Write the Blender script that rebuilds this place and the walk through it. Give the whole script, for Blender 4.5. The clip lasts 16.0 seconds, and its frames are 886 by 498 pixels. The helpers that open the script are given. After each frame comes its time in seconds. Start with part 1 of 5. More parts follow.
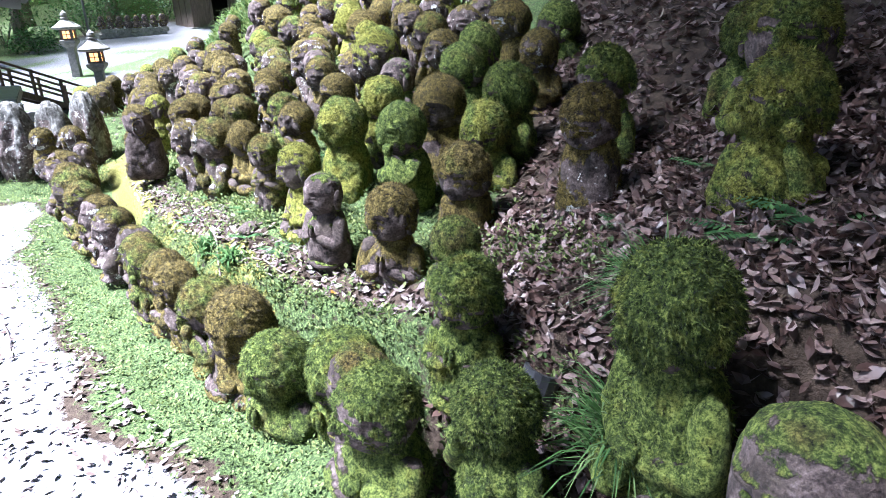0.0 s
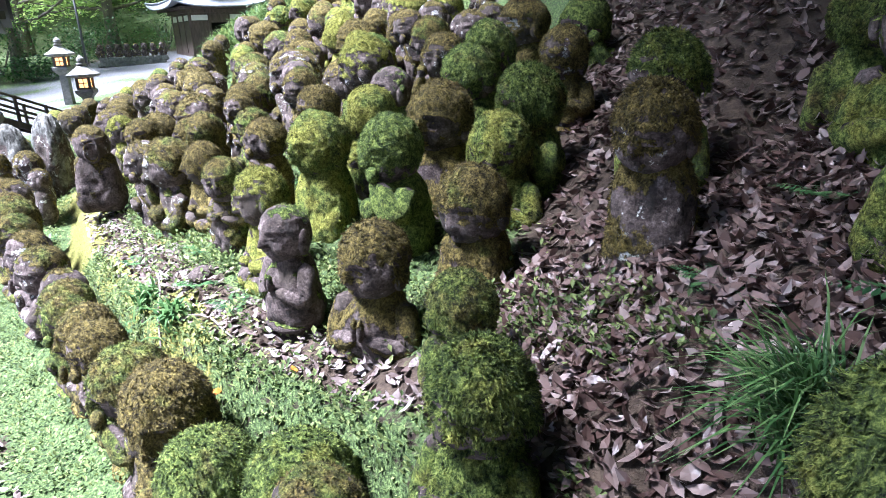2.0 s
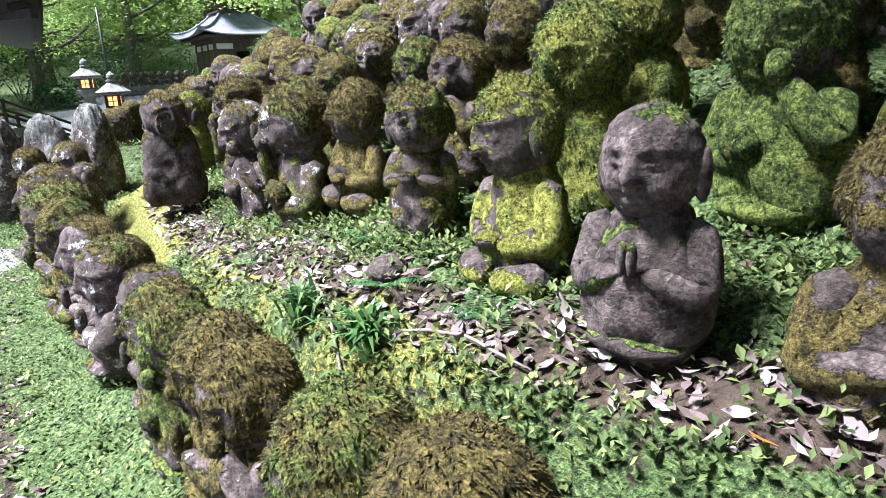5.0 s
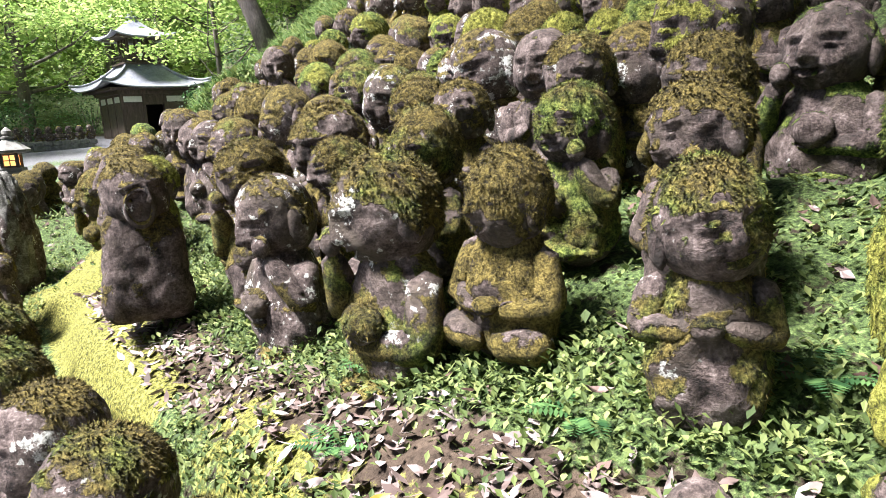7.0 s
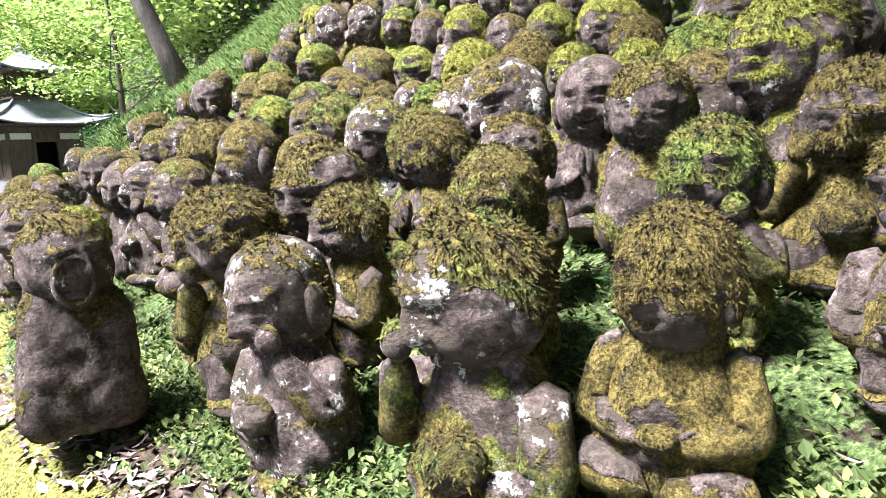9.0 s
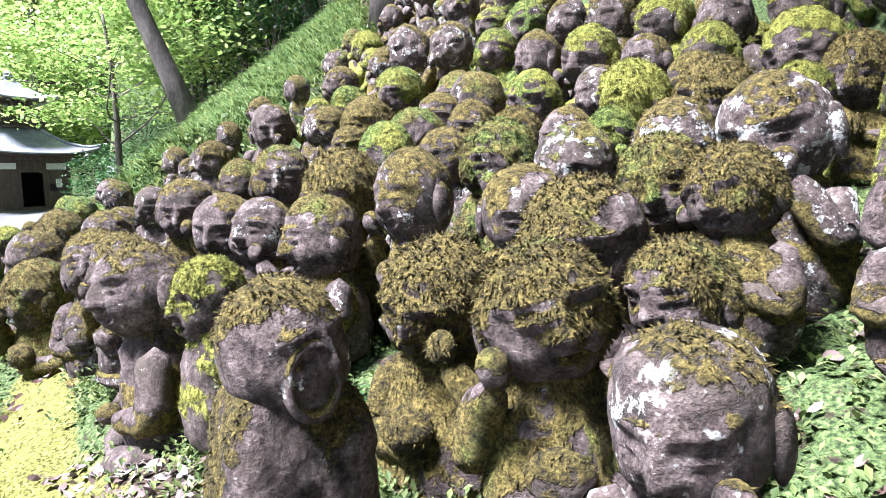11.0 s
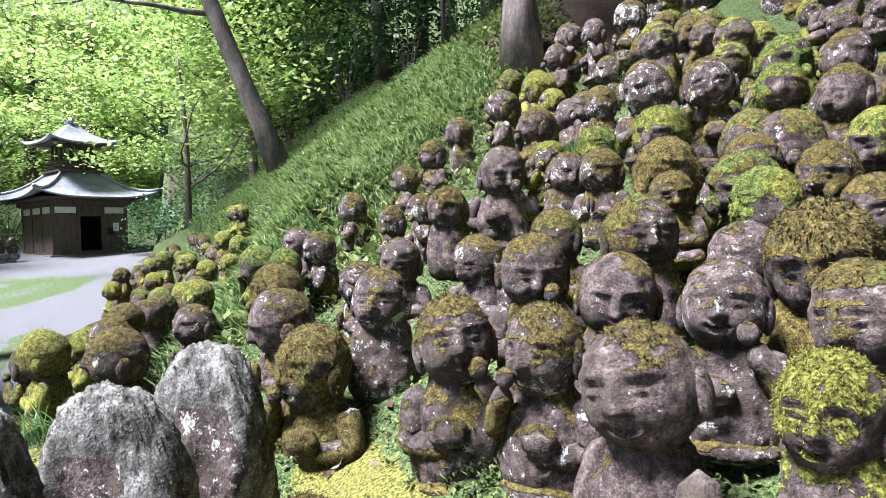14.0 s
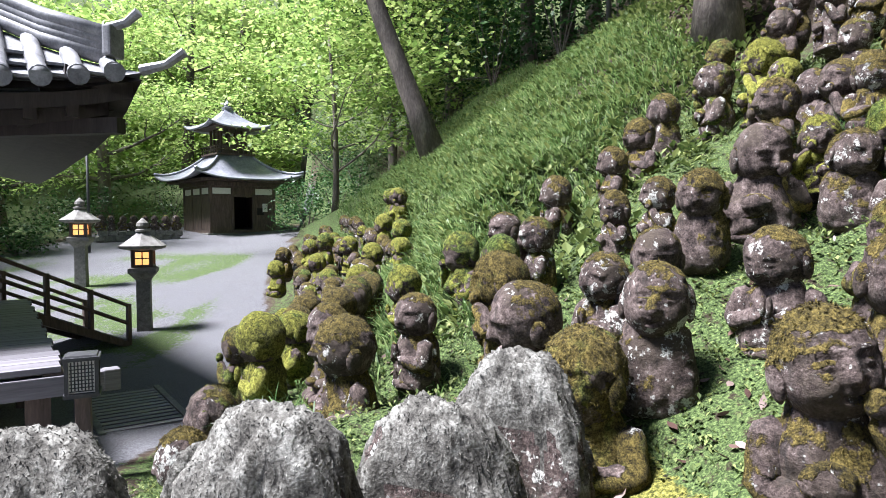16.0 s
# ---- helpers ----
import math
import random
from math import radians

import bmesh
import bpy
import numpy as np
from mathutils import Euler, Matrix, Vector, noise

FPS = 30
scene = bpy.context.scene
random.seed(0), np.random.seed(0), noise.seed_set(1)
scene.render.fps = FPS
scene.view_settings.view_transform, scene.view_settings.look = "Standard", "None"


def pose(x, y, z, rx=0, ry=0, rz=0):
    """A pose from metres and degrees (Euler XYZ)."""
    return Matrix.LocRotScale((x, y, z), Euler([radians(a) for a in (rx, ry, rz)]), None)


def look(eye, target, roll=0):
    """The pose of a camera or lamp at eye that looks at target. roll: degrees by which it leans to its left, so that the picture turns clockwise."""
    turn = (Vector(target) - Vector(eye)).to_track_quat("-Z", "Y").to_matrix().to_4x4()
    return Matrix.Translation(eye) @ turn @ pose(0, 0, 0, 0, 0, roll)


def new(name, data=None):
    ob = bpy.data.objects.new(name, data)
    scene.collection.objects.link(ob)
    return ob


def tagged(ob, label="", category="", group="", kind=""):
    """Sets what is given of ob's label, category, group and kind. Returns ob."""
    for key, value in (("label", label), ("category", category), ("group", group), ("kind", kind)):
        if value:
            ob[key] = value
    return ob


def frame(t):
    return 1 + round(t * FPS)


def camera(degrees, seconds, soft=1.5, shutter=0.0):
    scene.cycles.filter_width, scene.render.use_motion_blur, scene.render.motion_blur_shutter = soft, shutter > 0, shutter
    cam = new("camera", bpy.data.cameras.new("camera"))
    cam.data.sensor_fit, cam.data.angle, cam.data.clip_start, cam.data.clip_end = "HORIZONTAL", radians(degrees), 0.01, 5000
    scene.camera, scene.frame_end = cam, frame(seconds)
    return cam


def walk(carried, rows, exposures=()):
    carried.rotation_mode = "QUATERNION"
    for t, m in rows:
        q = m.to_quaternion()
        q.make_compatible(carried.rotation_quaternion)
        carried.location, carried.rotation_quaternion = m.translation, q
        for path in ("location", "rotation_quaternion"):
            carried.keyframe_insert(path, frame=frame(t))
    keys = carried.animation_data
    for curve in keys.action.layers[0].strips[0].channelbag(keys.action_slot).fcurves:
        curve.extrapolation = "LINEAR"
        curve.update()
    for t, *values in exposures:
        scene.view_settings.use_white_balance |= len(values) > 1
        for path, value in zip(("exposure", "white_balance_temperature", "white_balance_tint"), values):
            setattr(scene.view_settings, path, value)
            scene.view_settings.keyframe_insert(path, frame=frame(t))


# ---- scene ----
cam = camera(68.4, 16.0, soft=0.5)
METRES, EYE, TILT, LEAN, TURN = 8.5, 1.95, -21.0, 2.3, 0.0
ROWS = [
    (0.0, 0.0, 0.0, 0.0, 0.0, 0.0, -0.0),
    (0.5, 0.0013, 0.0299, -0.006, -0.29, 0.5, 0.08),
    (1.0, 0.0093, 0.0626, 0.0002, -0.57, 1.11, 0.26),
    (1.5, 0.0086, 0.0836, 0.0119, -0.34, 1.92, 0.25),
    (2.0, 0.0011, 0.1048, 0.0138, 0.33, 2.55, 0.02),
    (2.5, -0.0065, 0.1348, 0.0117, 1.19, 3.14, -0.24),
    (3.0, -0.0263, 0.1582, 0.0069, 1.97, 3.13, -0.59),
    (5.5, -0.1533, 0.2932, 0.0057, 0.16, 6.81, 0.89),
    (6.0, -0.1808, 0.3225, 0.0238, -1.69, 7.81, 1.74),
    (6.5, -0.2049, 0.3524, 0.0371, -3.82, 9.01, 2.48),
    (7.0, -0.2171, 0.3806, 0.0478, -6.16, 9.96, 3.23),
    (7.5, -0.2266, 0.3996, 0.0582, -8.62, 10.76, 4.08),
    (8.0, -0.2367, 0.4133, 0.0618, -10.86, 11.54, 4.85),
    (10.5, -0.3078, 0.5194, 0.1059, -15.3, 14.79, 6.01),
    (11.0, -0.337, 0.5406, 0.1142, -15.68, 15.66, 5.86),
    (11.5, -0.3694, 0.5591, 0.1233, -15.88, 16.48, 5.59),
    (12.0, -0.3994, 0.5821, 0.1327, -15.88, 17.2, 5.45),
    (12.5, -0.4345, 0.6021, 0.14, -15.82, 17.93, 5.39),
    (13.0, -0.4625, 0.6154, 0.1487, -15.43, 18.64, 5.23),
    (13.5, -0.4834, 0.6353, 0.1561, -14.97, 19.23, 5.19),
    (14.0, -0.5029, 0.6513, 0.1634, -14.32, 19.71, 4.97),
    (14.5, -0.5237, 0.6618, 0.1688, -12.99, 20.21, 4.4),
    (15.0, -0.5374, 0.6785, 0.1743, -11.14, 20.34, 3.42),
    (15.5, -0.551, 0.697, 0.1815, -8.67, 19.97, 1.98),
    (16.0, -0.5755, 0.7167, 0.1871, -5.12, 18.92, -0.11),
]
walk(cam, [(t, pose(0, 0, EYE, TILT, LEAN, TURN) @ pose(METRES * x, METRES * y, METRES * z, 90 + pitch, roll, yaw)) for t, x, y, z, yaw, pitch, roll in ROWS],
     exposures=[(0.0, 3.15, 5300, 16), (3.0, 3.0, 5300, 16), (5.5, 2.45, 5700, 12), (7.0, 2.58, 6200, 12), (8.0, 2.75, 6200, 11), (11.0, 2.85, 5600, 16), (13.5, 2.4, 5700, 15), (16.0, 2.05, 5900, 14)])

# ---- light: a bright overcast noon over the open court, woods on the hill ----
SUN_EL, SUN_ROT = radians(62), radians(-98)
world = bpy.data.worlds.new("sky")
scene.world = world
world.use_nodes = True
wn = world.node_tree
wn.nodes.clear()
sky = wn.nodes.new("ShaderNodeTexSky")
sky.sky_type = "NISHITA"
sky.sun_disc = False
sky.sun_elevation, sky.sun_rotation = SUN_EL, SUN_ROT
sky.air_density, sky.dust_density, sky.ozone_density = 1.0, 1.2, 1.0
bg = wn.nodes.new("ShaderNodeBackground")
bg.inputs["Strength"].default_value = 0.03
wo = wn.nodes.new("ShaderNodeOutputWorld")
wn.links.new(sky.outputs[0], bg.inputs["Color"])
wn.links.new(bg.outputs[0], wo.inputs["Surface"])
sun_data = bpy.data.lights.new("sun", "SUN")
sun_data.energy, sun_data.angle, sun_data.color = 5.0, radians(16), (1.0, 0.97, 0.93)
sun = new("sun", sun_data)
# the sky's rotation 0 is +y and turns clockwise seen from above
sun_dir = Vector((math.sin(SUN_ROT) * math.cos(SUN_EL), math.cos(SUN_ROT) * math.cos(SUN_EL), math.sin(SUN_EL)))
sun.matrix_world = look(sun_dir * 60, (0, 0, 0))

# ---- materials ----
def mat(name):
    m = bpy.data.materials.new(name)
    m.use_nodes = True
    t = m.node_tree
    t.nodes.clear()
    out = t.nodes.new("ShaderNodeOutputMaterial")
    b = t.nodes.new("ShaderNodeBsdfPrincipled")
    t.links.new(b.outputs[0], out.inputs["Surface"])
    return m, t, b


def node(t, kind, **sockets):
    n = t.nodes.new("ShaderNode" + kind)
    for k, v in sockets.items():
        key = int(k[1:]) if k[0] == "i" and k[1:].isdigit() else k
        if isinstance(v, bpy.types.NodeSocket):
            t.links.new(v, n.inputs[key])
        else:
            n.inputs[key].default_value = v
    return n


def where(t):
    return node(t, "TexCoord").outputs["Object"]


def spot(t):
    return node(t, "NewGeometry").outputs["Position"]


def noise_tex(t, vec, scale, detail=3.0, rough=0.6):
    return node(t, "TexNoise", Vector=vec, Scale=scale, Detail=detail, Roughness=rough).outputs["Fac"]


def ramp(t, fac, *stops):
    n = t.nodes.new("ShaderNodeValToRGB")
    t.links.new(fac, n.inputs[0])
    while len(n.color_ramp.elements) < len(stops):
        n.color_ramp.elements.new(0.5)
    for e, (pos, col) in zip(n.color_ramp.elements, stops):
        e.position = pos
        e.color = (*col, 1) if isinstance(col, tuple) else (col, col, col, 1)
    return n.outputs["Color"]


def mix(t, fac, a, b):
    n = t.nodes.new("ShaderNodeMix")
    n.data_type = "RGBA"
    for sock, v in ((n.inputs[0], fac), (n.inputs[6], a), (n.inputs[7], b)):
        if isinstance(v, bpy.types.NodeSocket):
            t.links.new(v, sock)
        else:
            sock.default_value = (*v, 1) if isinstance(v, tuple) else v
    return n.outputs[2]


def math_node(t, op, a, b=0.5, clamp=False):
    n = t.nodes.new("ShaderNodeMath")
    n.operation, n.use_clamp = op, clamp
    for sock, v in ((n.inputs[0], a), (n.inputs[1], b)):
        if isinstance(v, bpy.types.NodeSocket):
            t.links.new(v, sock)
        else:
            sock.default_value = v
    return n.outputs[0]


def step(t, v, lo, hi):
    n = t.nodes.new("ShaderNodeMapRange")
    n.interpolation_type = "SMOOTHSTEP"
    t.links.new(v, n.inputs[0])
    n.inputs[1].default_value, n.inputs[2].default_value = lo, hi
    return n.outputs[0]


def bump(t, b, height, strength=0.5, dist=0.01):
    n = node(t, "Bump", Strength=strength, Distance=dist, Height=height)
    t.links.new(n.outputs[0], b.inputs["Normal"])


def channel(t, col, k):
    n = t.nodes.new("ShaderNodeSeparateColor")
    t.links.new(col, n.inputs[0])
    return n.outputs[k]


def mask(t, name):
    n = t.nodes.new("ShaderNodeAttribute")
    n.attribute_name = name
    return n.outputs["Fac"]


def moss_colour(t, p, hue):
    fine = math_node(t, "ADD", math_node(t, "MULTIPLY", noise_tex(t, p, 130.0, 5.0, 0.75), 0.6), math_node(t, "MULTIPLY", noise_tex(t, p, 42.0, 3.0, 0.6), 0.4))
    strand = node(t, "NewGeometry").outputs["Random Per Island"]
    fine = math_node(t, "ADD", fine, math_node(t, "MULTIPLY", math_node(t, "SUBTRACT", strand, 0.5), 0.10))
    broad = noise_tex(t, p, 9.0, 3.0)
    yellow = ramp(t, fine, (0.38, (0.016, 0.018, 0.004)), (0.5, (0.185, 0.185, 0.026)), (0.63, (0.48, 0.47, 0.10)))
    green = ramp(t, fine, (0.38, (0.006, 0.012, 0.003)), (0.5, (0.080, 0.118, 0.020)), (0.63, (0.33, 0.39, 0.085)))
    brown = ramp(t, fine, (0.38, (0.010, 0.008, 0.004)), (0.5, (0.105, 0.080, 0.020)), (0.63, (0.31, 0.235, 0.065)))
    h = math_node(t, "ADD", hue, math_node(t, "MULTIPLY", math_node(t, "SUBTRACT", broad, 0.5), 1.0), True)
    return mix(t, step(t, h, 0.5, 0.85), mix(t, step(t, h, 0.05, 0.32), yellow, green), brown), fine


def stone_with_moss():
    """Old weathered stone: the "moss" attribute is how far moss has settled; object colour g is how much pale lichen grows, b how brown the moss is."""
    m, t, b = mat("weathered_stone")
    p = spot(t)
    info = node(t, "ObjectInfo")
    r, g, h = (channel(t, info.outputs["Color"], k) for k in range(3))
    big, mid, fine = noise_tex(t, p, 4.5, 4.0), noise_tex(t, p, 17.0, 5.0, 0.7), noise_tex(t, p, 95.0, 4.0, 0.75)
    grain = math_node(t, "ADD", math_node(t, "MULTIPLY", mid, 0.6), math_node(t, "MULTIPLY", fine, 0.4))
    stone = ramp(t, grain, (0.38, (0.010, 0.008, 0.007)), (0.47, (0.056, 0.040, 0.036)), (0.55, (0.122, 0.092, 0.084)), (0.66, (0.26, 0.21, 0.195)))
    stone = mix(t, step(t, big, 0.48, 0.70), stone, mix(t, fine, (0.022, 0.018, 0.015), (0.105, 0.080, 0.060)))
    # stains that run down, and blotches of pale lichen with a ragged rim
    runs = noise_tex(t, node(t, "Mapping", Vector=p, Scale=(1, 1, 0.22)).outputs[0], 20.0, 3.0, 0.6)
    stone = mix(t, math_node(t, "MULTIPLY", step(t, runs, 0.56, 0.68), 0.6), stone, (0.028, 0.024, 0.021))
    ragged = math_node(t, "ADD", noise_tex(t, p, 11.0, 4.0, 0.6), math_node(t, "MULTIPLY", math_node(t, "SUBTRACT", fine, 0.5), 0.30))
    lichen_line = math_node(t, "SUBTRACT", 0.74, math_node(t, "MULTIPLY", g, 0.30))
    lich = math_node(t, "MULTIPLY", step(t, math_node(t, "SUBTRACT", ragged, lichen_line), -0.01, 0.045), 0.85)
    spots = noise_tex(t, p, 34.0, 2.0, 0.5)
    lich = math_node(t, "ADD", lich, math_node(t, "MULTIPLY", step(t, math_node(t, "SUBTRACT", spots, lichen_line), 0.05, 0.08), 0.7), True)
    pale = ramp(t, fine, (0.34, (0.20, 0.20, 0.18)), (0.5, (0.42, 0.42, 0.39)), (0.64, (0.66, 0.66, 0.62)))
    stone = mix(t, lich, stone, pale)
    moss, mf = moss_colour(t, p, h)
    grow = math_node(t, "ADD", mask(t, "moss"), math_node(t, "MULTIPLY", math_node(t, "SUBTRACT", noise_tex(t, p, 30.0, 5.0, 0.75), 0.5), 1.1))
    mm = step(t, grow, 0.94, 1.10)
    t.links.new(mix(t, mm, stone, moss), b.inputs["Base Color"])
    b.inputs["Roughness"].default_value = 0.88
    b.inputs["Specular IOR Level"].default_value = 0.25
    hh = math_node(t, "ADD", math_node(t, "MULTIPLY", math_node(t, "MULTIPLY", mm, mf), 3.0), math_node(t, "ADD", math_node(t, "MULTIPLY", mid, 0.5), math_node(t, "MULTIPLY", fine, 0.7)))
    bump(t, b, hh, 1.0, 0.016)
    return m


def leaf_like(name, *stops, gloss=0.45, thru=0.35, scale=3.0):
    """Leaves: colour varies leaf by leaf, and light shines through them."""
    m, t, b = mat(name)
    rnd = node(t, "NewGeometry").outputs["Random Per Island"]
    col = ramp(t, rnd, *stops)
    col = mix(t, math_node(t, "MULTIPLY", noise_tex(t, spot(t), scale, 2.0), 0.7), col, stops[0][1])
    t.links.new(col, b.inputs["Base Color"])
    b.inputs["Roughness"].default_value = gloss
    b.inputs["Specular IOR Level"].default_value = 0.3
    if thru:
        tr = node(t, "BsdfTranslucent", Color=col)
        mx = node(t, "MixShader", Fac=thru, i1=b.outputs[0], i2=tr.outputs[0])
        t.links.new(mx.outputs[0], t.nodes["Material Output"].inputs["Surface"])
    return m


def plain(name, *stops, scale=6.0, rough=0.8, relief=0.3, dist=0.01, metal=0.0, stretch=(1, 1, 1)):
    m, t, b = mat(name)
    mp = node(t, "Mapping", Vector=where(t), Scale=stretch).outputs[0]
    a, c = noise_tex(t, mp, scale, 4.0, 0.65), noise_tex(t, mp, scale * 7, 3.0, 0.6)
    f = math_node(t, "ADD", math_node(t, "MULTIPLY", a, 0.65), math_node(t, "MULTIPLY", c, 0.35))
    t.links.new(ramp(t, f, *stops), b.inputs["Base Color"])
    b.inputs["Roughness"].default_value, b.inputs["Metallic"].default_value = rough, metal
    bump(t, b, f, relief, dist)
    return m


def ground_material():
    m, t, b = mat("hillside_ground")
    p = spot(t)
    n1, n2, n3 = noise_tex(t, p, 2.2, 4.0), noise_tex(t, p, 16.0, 4.0, 0.7), noise_tex(t, p, 75.0, 3.0, 0.7)
    gravel = ramp(t, n3, (0.34, (0.08, 0.076, 0.08)), (0.5, (0.24, 0.232, 0.245)), (0.66, (0.44, 0.43, 0.45)))
    gravel = mix(t, math_node(t, "MULTIPLY", step(t, n1, 0.48, 0.68), 0.45), gravel, (0.20, 0.17, 0.16))
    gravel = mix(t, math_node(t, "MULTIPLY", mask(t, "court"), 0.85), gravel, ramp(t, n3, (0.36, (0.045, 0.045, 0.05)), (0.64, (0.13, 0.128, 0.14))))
    soil = ramp(t, n2, (0.3, (0.018, 0.012, 0.008)), (0.55, (0.06, 0.042, 0.03)), (0.8, (0.12, 0.085, 0.06)))
    green = ramp(t, n3, (0.36, (0.014, 0.022, 0.008)), (0.52, (0.06, 0.09, 0.028)), (0.70, (0.16, 0.21, 0.075)))
    yellow = ramp(t, n3, (0.36, (0.025, 0.028, 0.006)), (0.5, (0.115, 0.112, 0.024)), (0.68, (0.29, 0.265, 0.07)))
    col = mix(t, step(t, math_node(t, "ADD", mask(t, "path"), math_node(t, "MULTIPLY", math_node(t, "SUBTRACT", n2, 0.5), 0.8)), 0.4, 0.6), soil, gravel)
    gm = step(t, math_node(t, "ADD", mask(t, "green"), math_node(t, "MULTIPLY", math_node(t, "SUBTRACT", n2, 0.5), 1.4)), 0.42, 0.62)
    col = mix(t, gm, col, green)
    ym = step(t, math_node(t, "ADD", mask(t, "cushion"), math_node(t, "MULTIPLY", math_node(t, "SUBTRACT", n2, 0.5), 1.5)), 0.42, 0.6)
    col = mix(t, ym, col, yellow)
    t.links.new(col, b.inputs["Base Color"])
    b.inputs["Roughness"].default_value = 0.92
    b.inputs["Specular IOR Level"].default_value = 0.2
    bump(t, b, math_node(t, "ADD", n2, math_node(t, "MULTIPLY", n3, 0.8)), 0.8, 0.025)
    return m


STONE = stone_with_moss()
GROUND = ground_material()
DEAD_LEAF = leaf_like("dead_leaf", (0.0, (0.040, 0.022, 0.018)), (0.35, (0.115, 0.070, 0.058)), (0.7, (0.21, 0.145, 0.128)), (1.0, (0.35, 0.27, 0.245)), gloss=0.38, thru=0.08)
PALE_LEAF = leaf_like("pale_dead_leaf", (0.0, (0.09, 0.06, 0.052)), (0.5, (0.20, 0.155, 0.145)), (1.0, (0.36, 0.31, 0.30)), gloss=0.5, thru=0.05)
ORANGE_LEAF = leaf_like("orange_leaf", (0.0, (0.42, 0.13, 0.02)), (1.0, (0.62, 0.24, 0.04)), gloss=0.5, thru=0.2)
FERN = leaf_like("fern_leaf", (0.0, (0.02, 0.06, 0.022)), (0.5, (0.06, 0.125, 0.038)), (1.0, (0.15, 0.26, 0.085)), thru=0.3)
HERB = leaf_like("herb_leaf", (0.0, (0.032, 0.055, 0.014)), (0.5, (0.115, 0.155, 0.042)), (1.0, (0.33, 0.37, 0.13)), thru=0.3, gloss=0.7)
GRASS = leaf_like("grass_blade", (0.0, (0.045, 0.09, 0.024)), (0.5, (0.15, 0.235, 0.07)), (1.0, (0.38, 0.46, 0.19)), thru=0.35)
SEDGE = leaf_like("sedge_blade", (0.0, (0.03, 0.075, 0.022)), (0.5, (0.10, 0.19, 0.055)), (1.0, (0.28, 0.38, 0.15)), thru=0.35)
MAPLE = leaf_like("maple_leaf", (0.0, (0.13, 0.22, 0.05)), (0.5, (0.31, 0.42, 0.11)), (1.0, (0.60, 0.66, 0.25)), thru=0.58, scale=0.25)
WOODS = leaf_like("dark_leaf", (0.0, (0.012, 0.04, 0.012)), (0.5, (0.035, 0.09, 0.022)), (1.0, (0.07, 0.16, 0.04)), thru=0.25, scale=0.3)
BARK = plain("bark", (0.3, (0.03, 0.024, 0.02)), (0.5, (0.10, 0.08, 0.07)), (0.72, (0.25, 0.21, 0.18)), scale=5, relief=0.8, dist=0.03, stretch=(1, 1, 0.3))
OLD_WOOD = plain("dark_old_wood", (0.3, (0.024, 0.016, 0.013)), (0.5, (0.080, 0.054, 0.044)), (0.75, (0.17, 0.12, 0.098)), scale=4, relief=0.3, stretch=(3, 3, 0.4), rough=0.7)
GREY_WOOD = plain("grey_weathered_wood", (0.3, (0.06, 0.056, 0.062)), (0.5, (0.14, 0.13, 0.145)), (0.75, (0.24, 0.23, 0.25)), scale=2.5, relief=0.2, stretch=(0.3, 6, 6), rough=0.6)
PLASTER = plain("white_plaster", (0.3, (0.62, 0.60, 0.56)), (0.7, (0.80, 0.78, 0.74)), scale=5, relief=0.05)
COPPER = plain("dull_roof_sheet", (0.3, (0.12, 0.125, 0.15)), (0.5, (0.24, 0.245, 0.28)), (0.75, (0.42, 0.425, 0.47)), scale=1.6, rough=0.42, relief=0.1, metal=0.2)
GRANITE = plain("grey_granite", (0.3, (0.055, 0.05, 0.045)), (0.5, (0.14, 0.132, 0.12)), (0.75, (0.27, 0.26, 0.24)), scale=9, relief=0.4)
FURRED = plain("lichen_furred_stone", (0.38, (0.018, 0.016, 0.013)), (0.5, (0.085, 0.080, 0.070)), (0.64, (0.26, 0.255, 0.23)), scale=16, relief=1.0, dist=0.012, rough=0.95)
TILE = plain("grey_roof_tile", (0.3, (0.07, 0.07, 0.076)), (0.5, (0.19, 0.19, 0.20)), (0.75, (0.36, 0.36, 0.37)), scale=7, rough=0.5, relief=0.15)
IRON = plain("black_iron", (0.3, (0.012, 0.012, 0.014)), (0.7, (0.05, 0.05, 0.055)), scale=9, rough=0.5, relief=0.1)
# darkened copy of the old wood: shade under the eaves put into colour
SHADED_EAVE_WOOD = plain("shade_darkened_wood", (0.3, (0.010, 0.008, 0.007)), (0.5, (0.026, 0.020, 0.018)), (0.75, (0.055, 0.043, 0.038)), scale=4, relief=0.3, stretch=(3, 3, 0.4), rough=0.75)
BLACK = plain("dark_inside", (0.3, (0.006, 0.005, 0.005)), (0.7, (0.012, 0.010, 0.010)), scale=3)


def glowing(name, colour, strength):
    m, t, b = mat(name)
    b.inputs["Base Color"].default_value = (*colour, 1)
    b.inputs["Emission Color"].default_value = (*colour, 1)
    b.inputs["Emission Strength"].default_value = strength
    return m


LAMP_PAPER = glowing("lit_lantern_paper", (1.0, 0.42, 0.12), 0.42)

# ---- mesh helpers ----
def mesh_object(name, verts, faces, material, parent=None, smooth=False):
    me = bpy.data.meshes.new(name)
    me.from_pydata([tuple(v) for v in verts], [], [tuple(f) for f in faces])
    for m in material if isinstance(material, (list, tuple)) else [material]:
        me.materials.append(m)
    if smooth:
        me.polygons.foreach_set("use_smooth", [True] * len(me.polygons))
    ob = new(name, me)
    ob.parent = parent
    return ob


